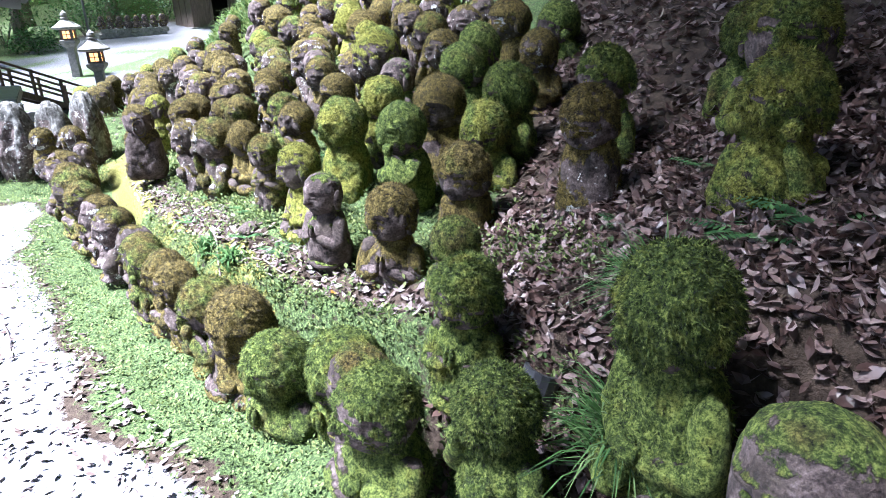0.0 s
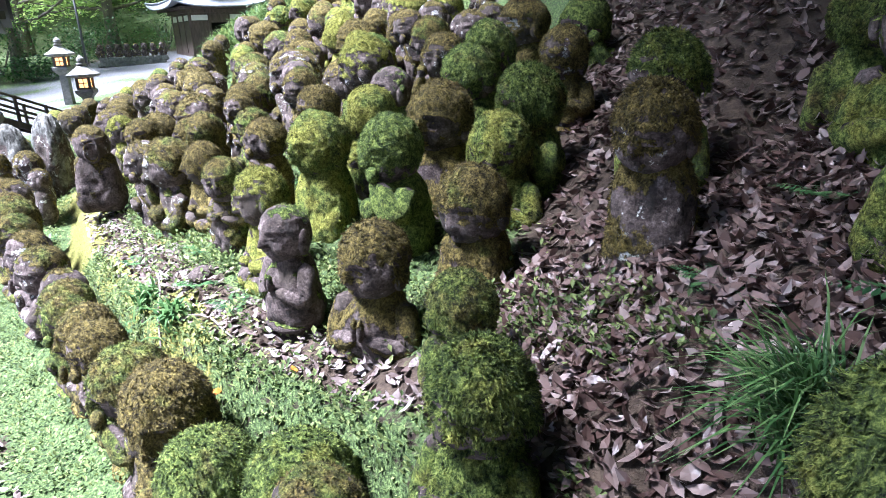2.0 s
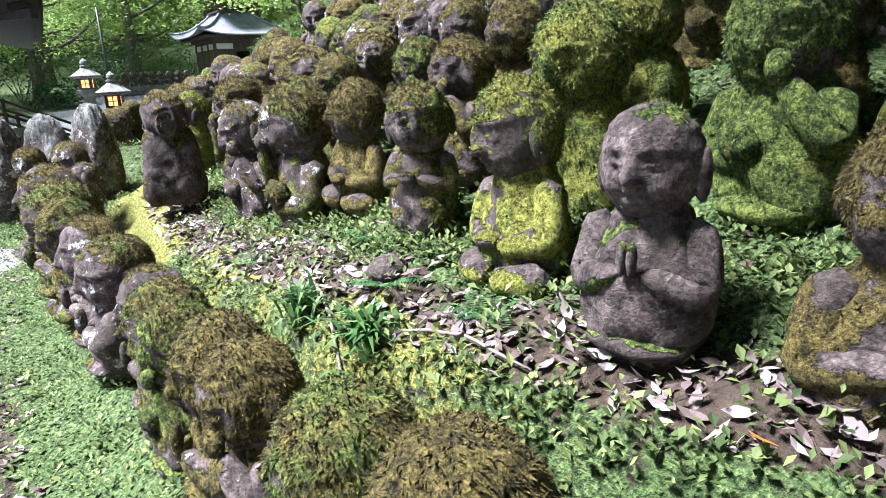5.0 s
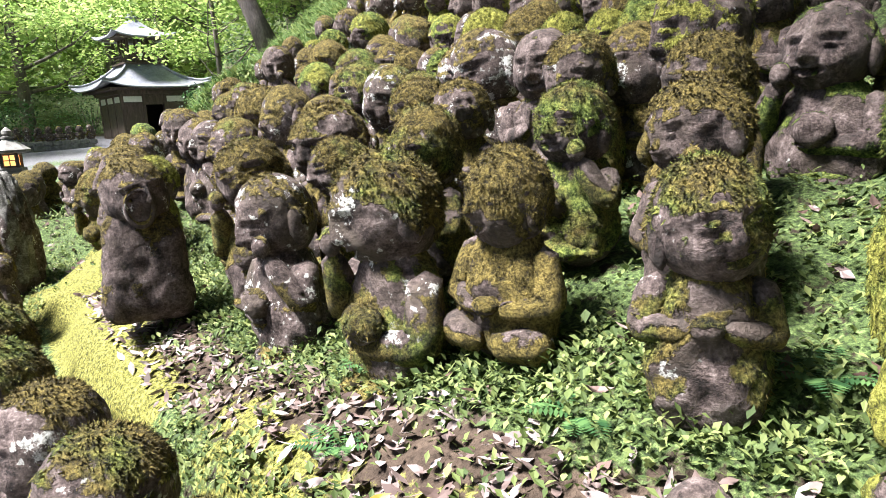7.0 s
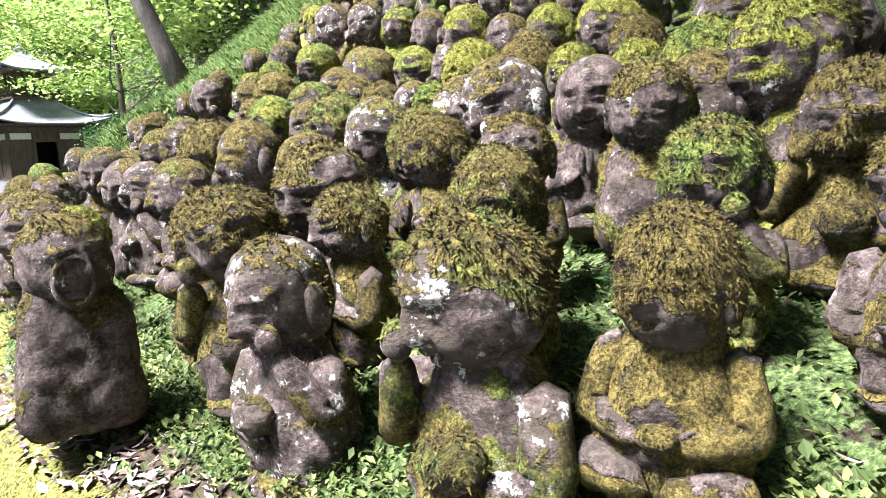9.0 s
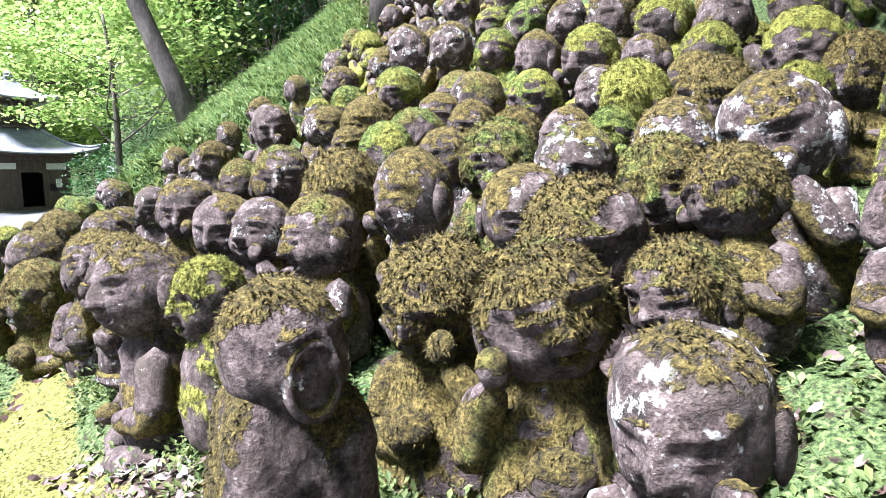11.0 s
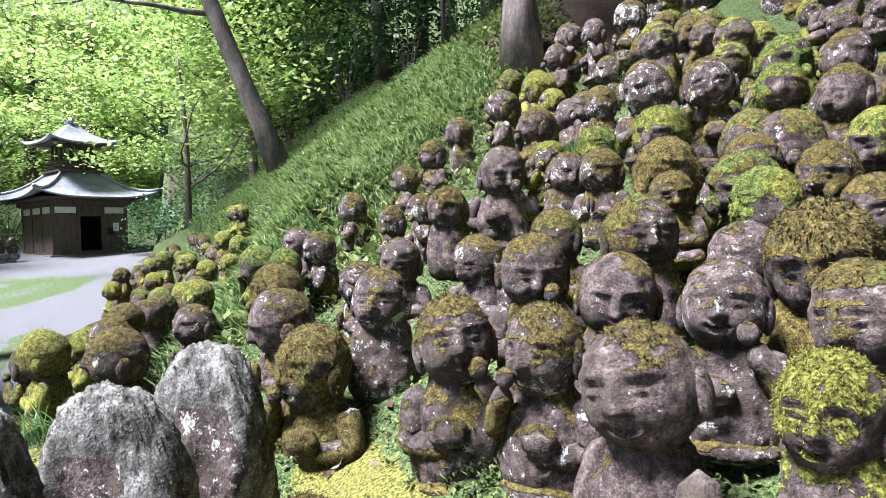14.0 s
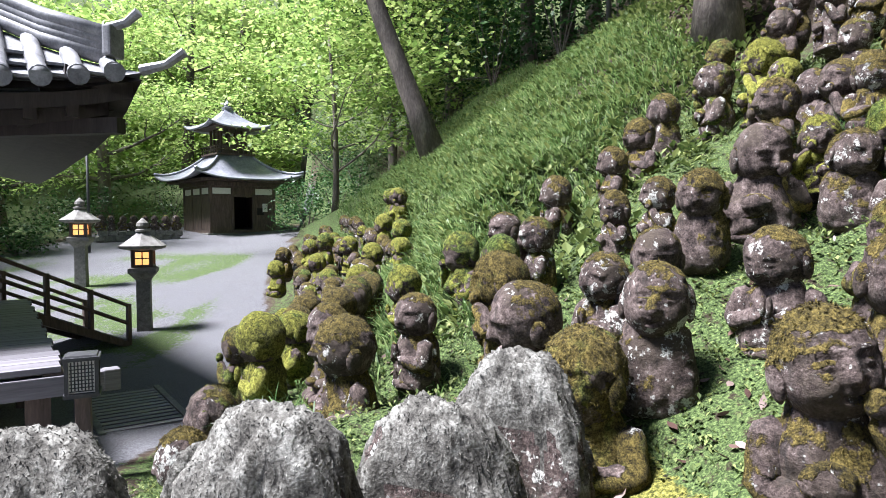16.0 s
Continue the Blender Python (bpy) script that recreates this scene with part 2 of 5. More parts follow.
def part(name, bm, material, parent, label="", smooth=False):
    me = bpy.data.meshes.new(name)
    bm.to_mesh(me)
    bm.free()
    me.materials.append(material)
    if smooth:
        me.polygons.foreach_set("use_smooth", [True] * len(me.polygons))
    ob = new(name, me)
    ob.parent = parent
    return tagged(ob, label) if label else ob


def empty(name, m, label, category, group="", kind=""):
    ob = new(name)
    ob.matrix_basis = m
    return tagged(ob, label, category, group, kind)


def box(bm, cx, cy, cz, sx, sy, sz, bevel=0.0, rz=0.0):
    m = pose(cx, cy, cz, 0, 0, rz) @ Matrix.Diagonal((sx, sy, sz, 1))
    g = bmesh.ops.create_cube(bm, size=1.0, matrix=m)
    if bevel:
        es = list({e for v in g["verts"] for e in v.link_edges})
        bmesh.ops.bevel(bm, geom=es, offset=bevel, segments=2, affect="EDGES", profile=0.6)
    return bm


def boxes(*specs, bevel=0.0):
    bm = bmesh.new()
    for s in specs:
        box(bm, *s[:6], bevel, *(s[6:]))
    return bm


def tube(points, radii, sides=8, verts=None, faces=None, closed=True):
    """A tapered tube along points."""
    verts, faces = ([] if verts is None else verts), ([] if faces is None else faces)
    pts = [Vector(p) for p in points]
    first = len(verts)
    for i, (p, r) in enumerate(zip(pts, radii)):
        d = (pts[min(i + 1, len(pts) - 1)] - pts[max(i - 1, 0)]).normalized()
        a = d.orthogonal().normalized() if i == 0 else (a - d * a.dot(d)).normalized()
        c = d.cross(a)
        for k in range(sides):
            w = 2 * math.pi * k / sides
            verts.append(p + r * (math.cos(w) * a + math.sin(w) * c))
    for i in range(len(pts) - 1):
        for k in range(sides):
            q, w = first + i * sides, (k + 1) % sides
            faces.append((q + k, q + w, q + sides + w, q + sides + k))
    if closed:
        faces.append(tuple(first + (len(pts) - 1) * sides + k for k in range(sides)))
        faces.append(tuple(first + k for k in reversed(range(sides))))
    return verts, faces


def lathe(profile, sides, square=0.0):
    """A turned body from (radius, height) pairs; square above 0 pulls it towards a four- or six-sided shape."""
    verts, faces = [], []
    for r, z in profile:
        for k in range(sides):
            w = 2 * math.pi * (k + 0.5) / sides
            verts.append((r * math.cos(w), r * math.sin(w), z))
    for i in range(len(profile) - 1):
        for k in range(sides):
            n = (k + 1) % sides
            faces.append((i * sides + k, i * sides + n, (i + 1) * sides + n, (i + 1) * sides + k))
    faces.append(tuple(reversed(range(sides))))
    faces.append(tuple((len(profile) - 1) * sides + k for k in range(sides)))
    return verts, faces


LATTICE = np.random.default_rng(5).random((32, 32, 32))


def fuzz(p):
    """Smooth value noise from -1 to 1 for rows of points."""
    p = np.asarray(p, float)
    i = np.floor(p).astype(int)
    f = p - i
    f = f * f * (3 - 2 * f)
    out = np.zeros(len(p))
    for a in (0, 1):
        for b in (0, 1):
            for c in (0, 1):
                w = np.abs(1 - a - f[:, 0]) * np.abs(1 - b - f[:, 1]) * np.abs(1 - c - f[:, 2])
                out += w * LATTICE[(i[:, 0] + a) % 32, (i[:, 1] + b) % 32, (i[:, 2] + c) % 32]
    return 2 * out - 1


def ease(v, lo, hi):
    u = np.clip((np.asarray(v, float) - lo) / (hi - lo), 0, 1)
    return u * u * (3 - 2 * u)


# ---- the lie of the land ----
# edge of the statue beds along the path and the court
EDGE = np.array([(1.9, -2.5), (1.5, -0.6), (0.55, 0.75), (-0.1, 1.5), (-0.95, 2.45), (-1.6, 3.05), (-2.2, 3.7), (-2.75, 4.45), (-3.3, 5.2), (-3.8, 6.0),
                 (-4.2, 6.9), (-4.75, 7.35), (-5.6, 7.35), (-6.1, 8.4), (-6.3, 10.5), (-6.2, 13), (-6.35, 16), (-6.9, 19), (-7.8, 24), (-8.3, 33)])


def inside(x, y):
    """Metres from the beds' edge, positive uphill of it."""
    q = np.stack([x, y], -1)
    best, sign = np.full(len(q), 1e9), np.ones(len(q))
    for a, b in zip(EDGE[:-1], EDGE[1:]):
        u, r = b - a, q - a
        s = np.clip((r @ u) / (u @ u), 0, 1)
        dist = np.hypot(*(r - s[:, None] * u).T)
        side = np.where(u[0] * r[:, 1] - u[1] * r[:, 0] > 0, -1.0, 1.0)
        near = dist < best
        best, sign = np.where(near, dist, best), np.where(near, side, sign)
    return best * sign


def court(x, y):
    """Height of the gravel path and court."""
    y = np.asarray(y, float)
    z = -0.05 - 0.30 * ease(y, 8, 16) + 0.083 * np.maximum(y - 16.5, 0)
    return np.where(y > 40, z + 0.45 * (y - 40) - 0.02 * np.minimum(y - 40, 20) ** 2, z) + 0.12 * np.maximum(-x - 26, 0)


FEET = []  # x, y, z of every statue's foot: the beds rise to meet them
KNOTS = [(-3.9, 20.6, 3.1), (-5.6, 23, 2.0), (-5, 27, 2.6), (-3, 24, 4.6), (-1.5, 17, 4.6), (-3.3, 14.5, 2.4), (-4.2, 14.0, 1.5), (-3.2, 17.5, 3.0), (-4.4, 21, 2.6),
         (1.5, 0.3, 1.5), (2.5, 1.5, 2.0), (2.2, 3.5, 2.1), (1.6, 5.5, 2.25), (1.2, 7.5, 2.5), (1.5, 10, 3.4), (1.0, 12.5, 4.2), (3.5, 6, 3.4), (3.5, 0, 2.6), (1.0, 1.0, 1.05), (1.3, 1.7, 1.25), (0.7, 1.9, 0.9)]


def prior(x, y, d):
    d = np.maximum(d, 0)
    rise = np.where(d < 9, 0.36 * d + 0.03 * d * d, 5.67 + 0.75 * (d - 9))
    return court(x, y) + np.where(np.asarray(y) > 9.5, 0.2, 0.42) + np.minimum(rise, 40)


def terrain(x, y, rough=True):
    x, y = np.asarray(x, float), np.asarray(y, float)
    d = inside(x, y)
    low, high = court(x, y), prior(x, y, d)
    feet = np.array(FEET + KNOTS)
    fd = inside(feet[:, 0], feet[:, 1])
    off = feet[:, 2] - prior(feet[:, 0], feet[:, 1], fd)
    up = fd > 0.62
    wide = np.where(np.arange(len(feet)) < len(FEET), 0.42, 1.3)
    bed = np.zeros(len(x))
    near = (d > -0.6) & (d < 14) & (y > -6) & (y < 34)
    idx = np.where(near)[0]
    for k in range(0, len(idx), 8000):
        j = idx[k:k + 8000]
        r2 = (x[j][:, None] - feet[:, 0]) ** 2 + (y[j][:, None] - feet[:, 1]) ** 2
        w = np.exp(-r2 / (2 * wide ** 2))
        wu = w * up
        bed[j] = (wu @ off) / (wu.sum(1) + 0.05)
    high = high + bed
    # the foot of the front row lies a hand above the path; behind it the mossy ledge steps up
    foot = low + 0.10 * ease(d, 0.0, 0.25)
    gentle = 1 - ease(y, 1.7, 2.7)
    lift = ease(d, 0.44, 0.66) * (1 - gentle) + ease(d, 0.05, 1.0) * gentle
    z = np.where(d < 0, low, foot * (1 - lift) + np.maximum(high, foot) * lift)
    if rough:
        p = np.stack([x, y, z], -1)
        bumpy = 0.014 * fuzz(p * 9) + 0.02 * fuzz(p * 3.1)
        z = z + np.where(d > -0.25, bumpy * 1.6, bumpy * 0.45)
    return z


def height(x, y):
    return float(terrain([x], [y], False)[0])

# ---- stone statues ----
def cube_sphere(n):
    """Directions of a sphere from a cube of n x n faces a side, with its faces."""
    verts, faces, seen = [], [], {}

    def corner(p):
        key = tuple(round(c, 5) for c in p)
        if key not in seen:
            seen[key] = len(verts)
            verts.append(p)
        return seen[key]

    ts = [math.tan(math.pi / 4 * (2 * k / n - 1)) for k in range(n + 1)]
    for axis in range(3):
        for side in (-1, 1):
            for i in range(n):
                for j in range(n):
                    quad = []
                    for a, b in ((i, j), (i + 1, j), (i + 1, j + 1), (i, j + 1)):
                        p = [0, 0, 0]
                        p[axis], p[(axis + 1) % 3], p[(axis + 2) % 3] = side, ts[a], ts[b]
                        quad.append(corner(p))
                    faces.append(quad if side > 0 else quad[::-1])
    v = np.array(verts, float)
    return v / np.linalg.norm(v, axis=1)[:, None], np.array(faces)


SPHERES = {n: cube_sphere(n) for n in (8, 14, 20, 26)}


def head_shape(n, rng, face=1.0, moss=0.5):
    """A carved head of width 1 about its middle, looking along +x; a plain worn face."""
    dirs, faces = SPHERES[n]
    az, el = np.arctan2(dirs[:, 1], dirs[:, 0]), np.arcsin(np.clip(dirs[:, 2], -1, 1))

    def dot(a, e, sa, se, amp):
        return amp * np.exp(-((az - a) / sa) ** 2 - ((el - e) / se) ** 2)

    r = np.ones(len(dirs))
    j = lambda v: v * rng.uniform(0.75, 1.3)
    # long nose, heavy brows over closed lids, round cheeks, smiling mouth
    feat = dot(0, -0.02, 0.11, 0.22, j(0.15)) + dot(0, -0.20, 0.18, 0.10, j(0.15))
    eye = 0.42 * rng.uniform(0.9, 1.1)
    smile = rng.uniform(0.0, 0.5)
    for s in (-1, 1):
        feat += dot(s * eye, 0.27, 0.30, 0.06, j(0.08)) + dot(s * eye, 0.09, 0.27, 0.15, -j(0.09)) + dot(s * eye, 0.05, 0.19, 0.065, j(0.09))
        feat += dot(s * eye, -0.03, 0.17, 0.03, -j(0.06))
        feat += dot(s * 0.58, -0.36, 0.25, 0.20, j(0.06)) + dot(s * 0.26, -0.36, 0.06, 0.14, -j(0.05))
    el2 = el - smile * az ** 2
    feat += -j(0.11) * np.exp(-(az / 0.36) ** 4 - ((el2 + 0.52) / 0.045) ** 2)
    feat += j(0.06) * np.exp(-(az / 0.28) ** 4 - ((el2 + 0.43) / 0.05) ** 2) + j(0.07) * np.exp(-(az / 0.26) ** 4 - ((el2 + 0.63) / 0.06) ** 2)
    feat += 0.03 * ease(el - 0.08 * np.abs(az), 0.44, 0.54) * (np.abs(az) < 1.7)
    r += feat * face
    r *= 1 - 0.06 * np.clip(-dirs[:, 2], 0, 1) ** 2
    seed = rng.uniform(0, 30, 3)
    v = dirs * r[:, None] * np.array([0.50, 0.48, 0.50 * rng.uniform(1.04, 1.26)])
    v *= (1 + 0.03 * fuzz(dirs * 1.7 + seed) + 0.012 * fuzz(dirs * 6 + seed) + 0.006 * fuzz(dirs * 15 + seed))[:, None]
    # a cushion of moss on the crown
    cap = ease(dirs[:, 2] + 0.28 * fuzz(dirs * 3.0 + seed + 9), 0.45 - 0.9 * moss, 0.62 - 0.75 * moss)
    v += dirs * (cap * moss * (0.06 + 0.03 * fuzz(dirs * 7 + seed) + 0.02 * fuzz(dirs * 20 + seed)))[:, None]
    return v, faces


def egg(n, at, size, rng, lump=0.06):
    """A worn ellipsoid for hands, knees, bundles and ears."""
    dirs, faces = SPHERES[n]
    seed = rng.uniform(0, 30, 3)
    v = dirs * np.array(size) * (1 + lump * fuzz(dirs * 2.5 + seed) + 0.4 * lump * fuzz(dirs * 7 + seed))[:, None]
    return v + np.array(at), faces


def sleeve(points, radii, rng, rings=14, sides=12):
    """A bent, rounded arm or leg: a sweep through a few points, closed at both ends."""
    p, r = np.array(points, float), np.array(radii, float)
    u = np.linspace(0, len(p) - 1, rings)
    c = np.stack([np.interp(u, np.arange(len(p)), p[:, k]) for k in range(3)], -1)
    c[1:-1] = (c[:-2] + 2 * c[1:-1] + c[2:]) / 4
    rad = np.interp(u, np.arange(len(p)), r) * np.sqrt(np.clip(1 - np.abs(np.linspace(-1, 1, rings)) ** 7, 0.002, 1))
    way = np.gradient(c, axis=0)
    way /= np.linalg.norm(way, axis=1)[:, None]
    side = np.cross(way, (0.31, 0.2, 0.93))
    side /= np.linalg.norm(side, axis=1)[:, None]
    top = np.cross(side, way)
    a = np.linspace(0, 2 * math.pi, sides, endpoint=False)
    v = c[:, None] + rad[:, None, None] * (np.cos(a)[None, :, None] * side[:, None] + np.sin(a)[None, :, None] * top[:, None])
    v = v.reshape(-1, 3)
    v += 0.05 * np.stack([fuzz(v * 6 + k * 9 + rng.uniform(0, 9)) for k in range(3)], -1) * r.mean() * 4
    i, k = np.meshgrid(np.arange(rings - 1), np.arange(sides), indexing="ij")
    q = (k + 1) % sides
    return v, np.stack([i * sides + k, i * sides + q, (i + 1) * sides + q, (i + 1) * sides + k], -1).reshape(-1, 4)


def join(*shapes):
    verts, faces, n = [], [], 0
    for v, f in shapes:
        verts.append(v)
        faces.append(np.asarray(f) + n)
        n += len(v)
    return np.concatenate(verts), np.concatenate(faces)


def body_shape(n, rng, tall, pose_kind, moss=0.5):
    """A squat carved body for a head of width 1; its foot at z = 0, its shoulders at z = tall."""
    dirs, faces = SPHERES[n]
    k = 4.5 if pose_kind == "niche" else 3.0 if pose_kind == "block" else 2.4
    s = (np.abs(dirs) ** k).sum(1) ** (-1 / k)
    v = dirs * s[:, None]
    wide = rng.uniform(0.54, 0.64) if pose_kind != "stand" else rng.uniform(0.46, 0.52)
    deep = rng.uniform(0.42, 0.50)
    h = tall
    low = (1 - v[:, 2]) / 2
    slim = 0.80 + 0.28 * low if pose_kind in ("block", "niche") else 0.74 + 0.40 * ease(low, 0.0, 0.8)
    v = v * np.array([deep, wide, 0.56 * tall]) * np.stack([0.80 + 0.34 * low, slim, np.ones(len(v))], -1)
    v[:, 2] += 0.45 * tall
    seed = rng.uniform(0, 30, 3)
    push = 0.045 * fuzz(v * 2.4 + seed) + 0.03 * fuzz(v * 7 + seed) + 0.014 * fuzz(v * 18 + seed)
    front = ease(dirs[:, 0], -0.1, 0.5)
    if pose_kind not in ("block", "niche"):
        # narrow folds of the robe, falling from the shoulders
        push += 0.022 * np.sin(9 * v[:, 1] + 3 * v[:, 2] + seed[0]) * front + 0.016 * np.sin(15 * (v[:, 2] + 0.8 * np.abs(v[:, 1]))) * front
    cap = ease(dirs[:, 2] + 0.5 * fuzz(v * 3 + seed + 4), 0.7 - 1.2 * moss, 1.1 - moss)
    push += cap * moss * (0.03 + 0.03 * fuzz(v * 9 + seed))
    shapes = [(v + dirs * push[:, None], faces)]
    small = 8
    if pose_kind == "pray":
        for sd in (-1, 1):
            shapes.append(sleeve([(0.02, sd * wide * 0.80, 0.84 * h), (0.16, sd * wide * 1.05, 0.42 * h), (0.52, sd * 0.10, 0.54 * h)], (0.18, 0.19, 0.11), rng))
            shapes.append(egg(small, (0.56, sd * 0.05, 0.64 * h), (0.07, 0.05, 0.17), rng))
        shapes.append(egg(small, (0.22, 0, 0.10 * h), (0.34, 0.52, 0.16), rng))
    elif pose_kind == "sit":
        for sd in (-1, 1):
            shapes.append(sleeve([(0.02, sd * wide * 0.82, 0.82 * h), (0.14, sd * wide * 1.10, 0.40 * h), (0.50, sd * 0.12, 0.36 * h)], (0.18, 0.19, 0.11), rng))
            shapes.append(sleeve([(0.02, sd * 0.40, 0.12 * h), (0.34, sd * 0.58, 0.13 * h), (0.56, sd * 0.06, 0.11 * h)], (0.20, 0.22, 0.15), rng))
        shapes.append(egg(small, (0.53, 0, 0.40 * h), (0.12, 0.17, 0.11), rng))
    elif pose_kind == "hold":
        up = rng.choice((-1, 1))
        shapes.append(sleeve([(0.02, up * wide * 0.82, 0.82 * h), (0.24, up * wide * 1.05, 0.50 * h), (0.50, up * 0.30, 0.92 * h)], (0.18, 0.18, 0.12), rng))
        shapes.append(egg(small, (0.52, up * 0.30, 0.97 * h), (0.10, 0.12, 0.14), rng))
        shapes.append(sleeve([(0.02, -up * wide * 0.82, 0.82 * h), (0.16, -up * wide * 1.08, 0.40 * h), (0.50, up * 0.06, 0.38 * h)], (0.18, 0.19, 0.11), rng))
        shapes.append(egg(small, (0.48, -up * 0.10, 0.52 * h), (0.16, 0.24, 0.20), rng, 0.12))
        shapes.append(egg(small, (0.20, 0, 0.08 * h), (0.36, 0.54, 0.17), rng))
    elif pose_kind == "stand":
        for sd in (-1, 1):
            shapes.append(sleeve([(0.0, sd * wide * 0.82, 0.84 * h), (0.10, sd * wide * 1.08, 0.52 * h), (0.46, sd * 0.12, 0.60 * h)], (0.15, 0.16, 0.10), rng))
        shapes.append(egg(small, (0.50, 0, 0.62 * h), (0.09, 0.14, 0.11), rng))
    else:
        return shapes[0]
    return join(*shapes)


def normals(v, faces):
    """Unit normals at the points of a shape of quads."""
    nr = np.cross(v[faces[:, 2]] - v[faces[:, 0]], v[faces[:, 3]] - v[faces[:, 1]])
    out = np.zeros_like(v)
    for k in range(4):
        np.add.at(out, faces[:, k], nr)
    return out / np.maximum(np.linalg.norm(out, axis=1), 1e-9)[:, None]


def moss_cover(v, faces, amount, seed):
    """Where moss has settled: on crowns and shoulders, less on the carved front; 1 and above is covered."""
    nr = normals(v, faces)
    return 1.05 * amount * 2 + 0.12 + 0.80 * nr[:, 2] - 0.34 * np.clip(nr[:, 0], 0, 1) + 0.55 * fuzz(v * 2.1 + seed) + 0.30 * fuzz(v * 6 + seed) + 0.15 * fuzz(v * 17 + seed)


def tufts(v, faces, count, size, rng, lean=0.5, cover=None):
    """Short moss strands lying down the upper faces of a shape, like shingles."""
    a, b, c = v[faces[:, 0]], v[faces[:, 1]], v[faces[:, 2]]
    nr = np.cross(b - a, c - a)
    area = np.linalg.norm(nr, axis=1)
    nr = nr / np.maximum(area, 1e-9)[:, None]
    wgt = area * np.clip(nr[:, 2] + lean, 0.02, 1)
    if cover is not None:
        wgt = area * ease(cover[faces].mean(1), 0.95, 1.25) + 1e-9
    pick = rng.choice(len(faces), count, p=wgt / wgt.sum())
    q = v[faces[pick]]
    u = rng.dirichlet((1, 1, 1, 1), count)
    at = (q * u[:, :, None]).sum(1)
    n = nr[pick]
    fall = np.array((0, 0, -1.0)) + n * n[:, 2:3]
    way = n * 0.55 + fall * 0.75 + rng.normal(0, 0.40, (count, 3))
    way /= np.linalg.norm(way, axis=1)[:, None]
    side = np.cross(way, n + rng.normal(0, 0.45, (count, 3)))
    side /= np.linalg.norm(side, axis=1)[:, None]
    ln = size * rng.uniform(0.6, 1.6, count)[:, None]
    tri = np.stack([at - side * ln * 0.20, at + side * ln * 0.20, at + way * ln], 1)
    return tri.reshape(-1, 3), np.arange(count * 3).reshape(-1, 3)


def ring_shape(n=28, m=8):
    """An oval stone frame about an inner plate, facing +x."""
    verts, faces = [], []
    for i in range(n):
        a = 2 * math.pi * i / n
        for k in range(m):
            b = 2 * math.pi * k / m
            r = 1 + 0.22 * math.cos(b)
            verts.append((0.13 * math.sin(b), 0.29 * r * math.cos(a), 0.40 * r * math.sin(a)))
    for i in range(n):
        for k in range(m):
            j, q = (i + 1) % n, (k + 1) % m
            faces.append((i * m + k, j * m + k, j * m + q, i * m + q))
    c = len(verts)
    for i in range(n):
        a = 2 * math.pi * i / n
        verts.append((0.03 + 0.02 * math.sin(5 * a), 0.26 * math.cos(a), 0.36 * math.sin(a)))
    verts.append((0.07, 0, 0))
    for i in range(n):
        faces.append((c + n, c + i, c + (i + 1) % n, c + (i + 1) % n))
    return np.array(verts), np.array(faces)


# style letter: how mossy, how much lichen, how brown the moss is, and the words for it
STYLES = {
    "g": (0.72, 0.15, 0.36, "cushioned with bright green moss"),
    "b": (0.56, 0.26, 0.88, "under olive-brown moss"),
    "y": (0.56, 0.22, 0.02, "capped with yellow-green moss"),
    "s": (0.30, 0.30, 0.95, "of bare weathered stone"),
    "w": (0.36, 0.46, 0.95, "spotted with white lichen"),
    "p": (0.30, 0.10, 0.60, "of smooth pale stone"),
}
POSES = {"pray": "praying", "sit": "seated", "hold": "burdened", "stand": "standing", "block": "squat", "niche": "framed"}
WORDS = {"front": "beside the path", "ledge": "on the mossy ledge", "slope": "on the slope", "far": "beside the court", "litter": "among fallen leaves"}


def facing(x, y):
    """Degrees by which the statues at a place are turned: they look out of the hill."""
    e = 0.25
    dx, dy = (float(inside(np.array([x + a]), np.array([y + b]))[0] - inside(np.array([x - a]), np.array([y - b]))[0]) for a, b in ((e, 0), (0, e)))
    return math.degrees(math.atan2(-dy, -dx))


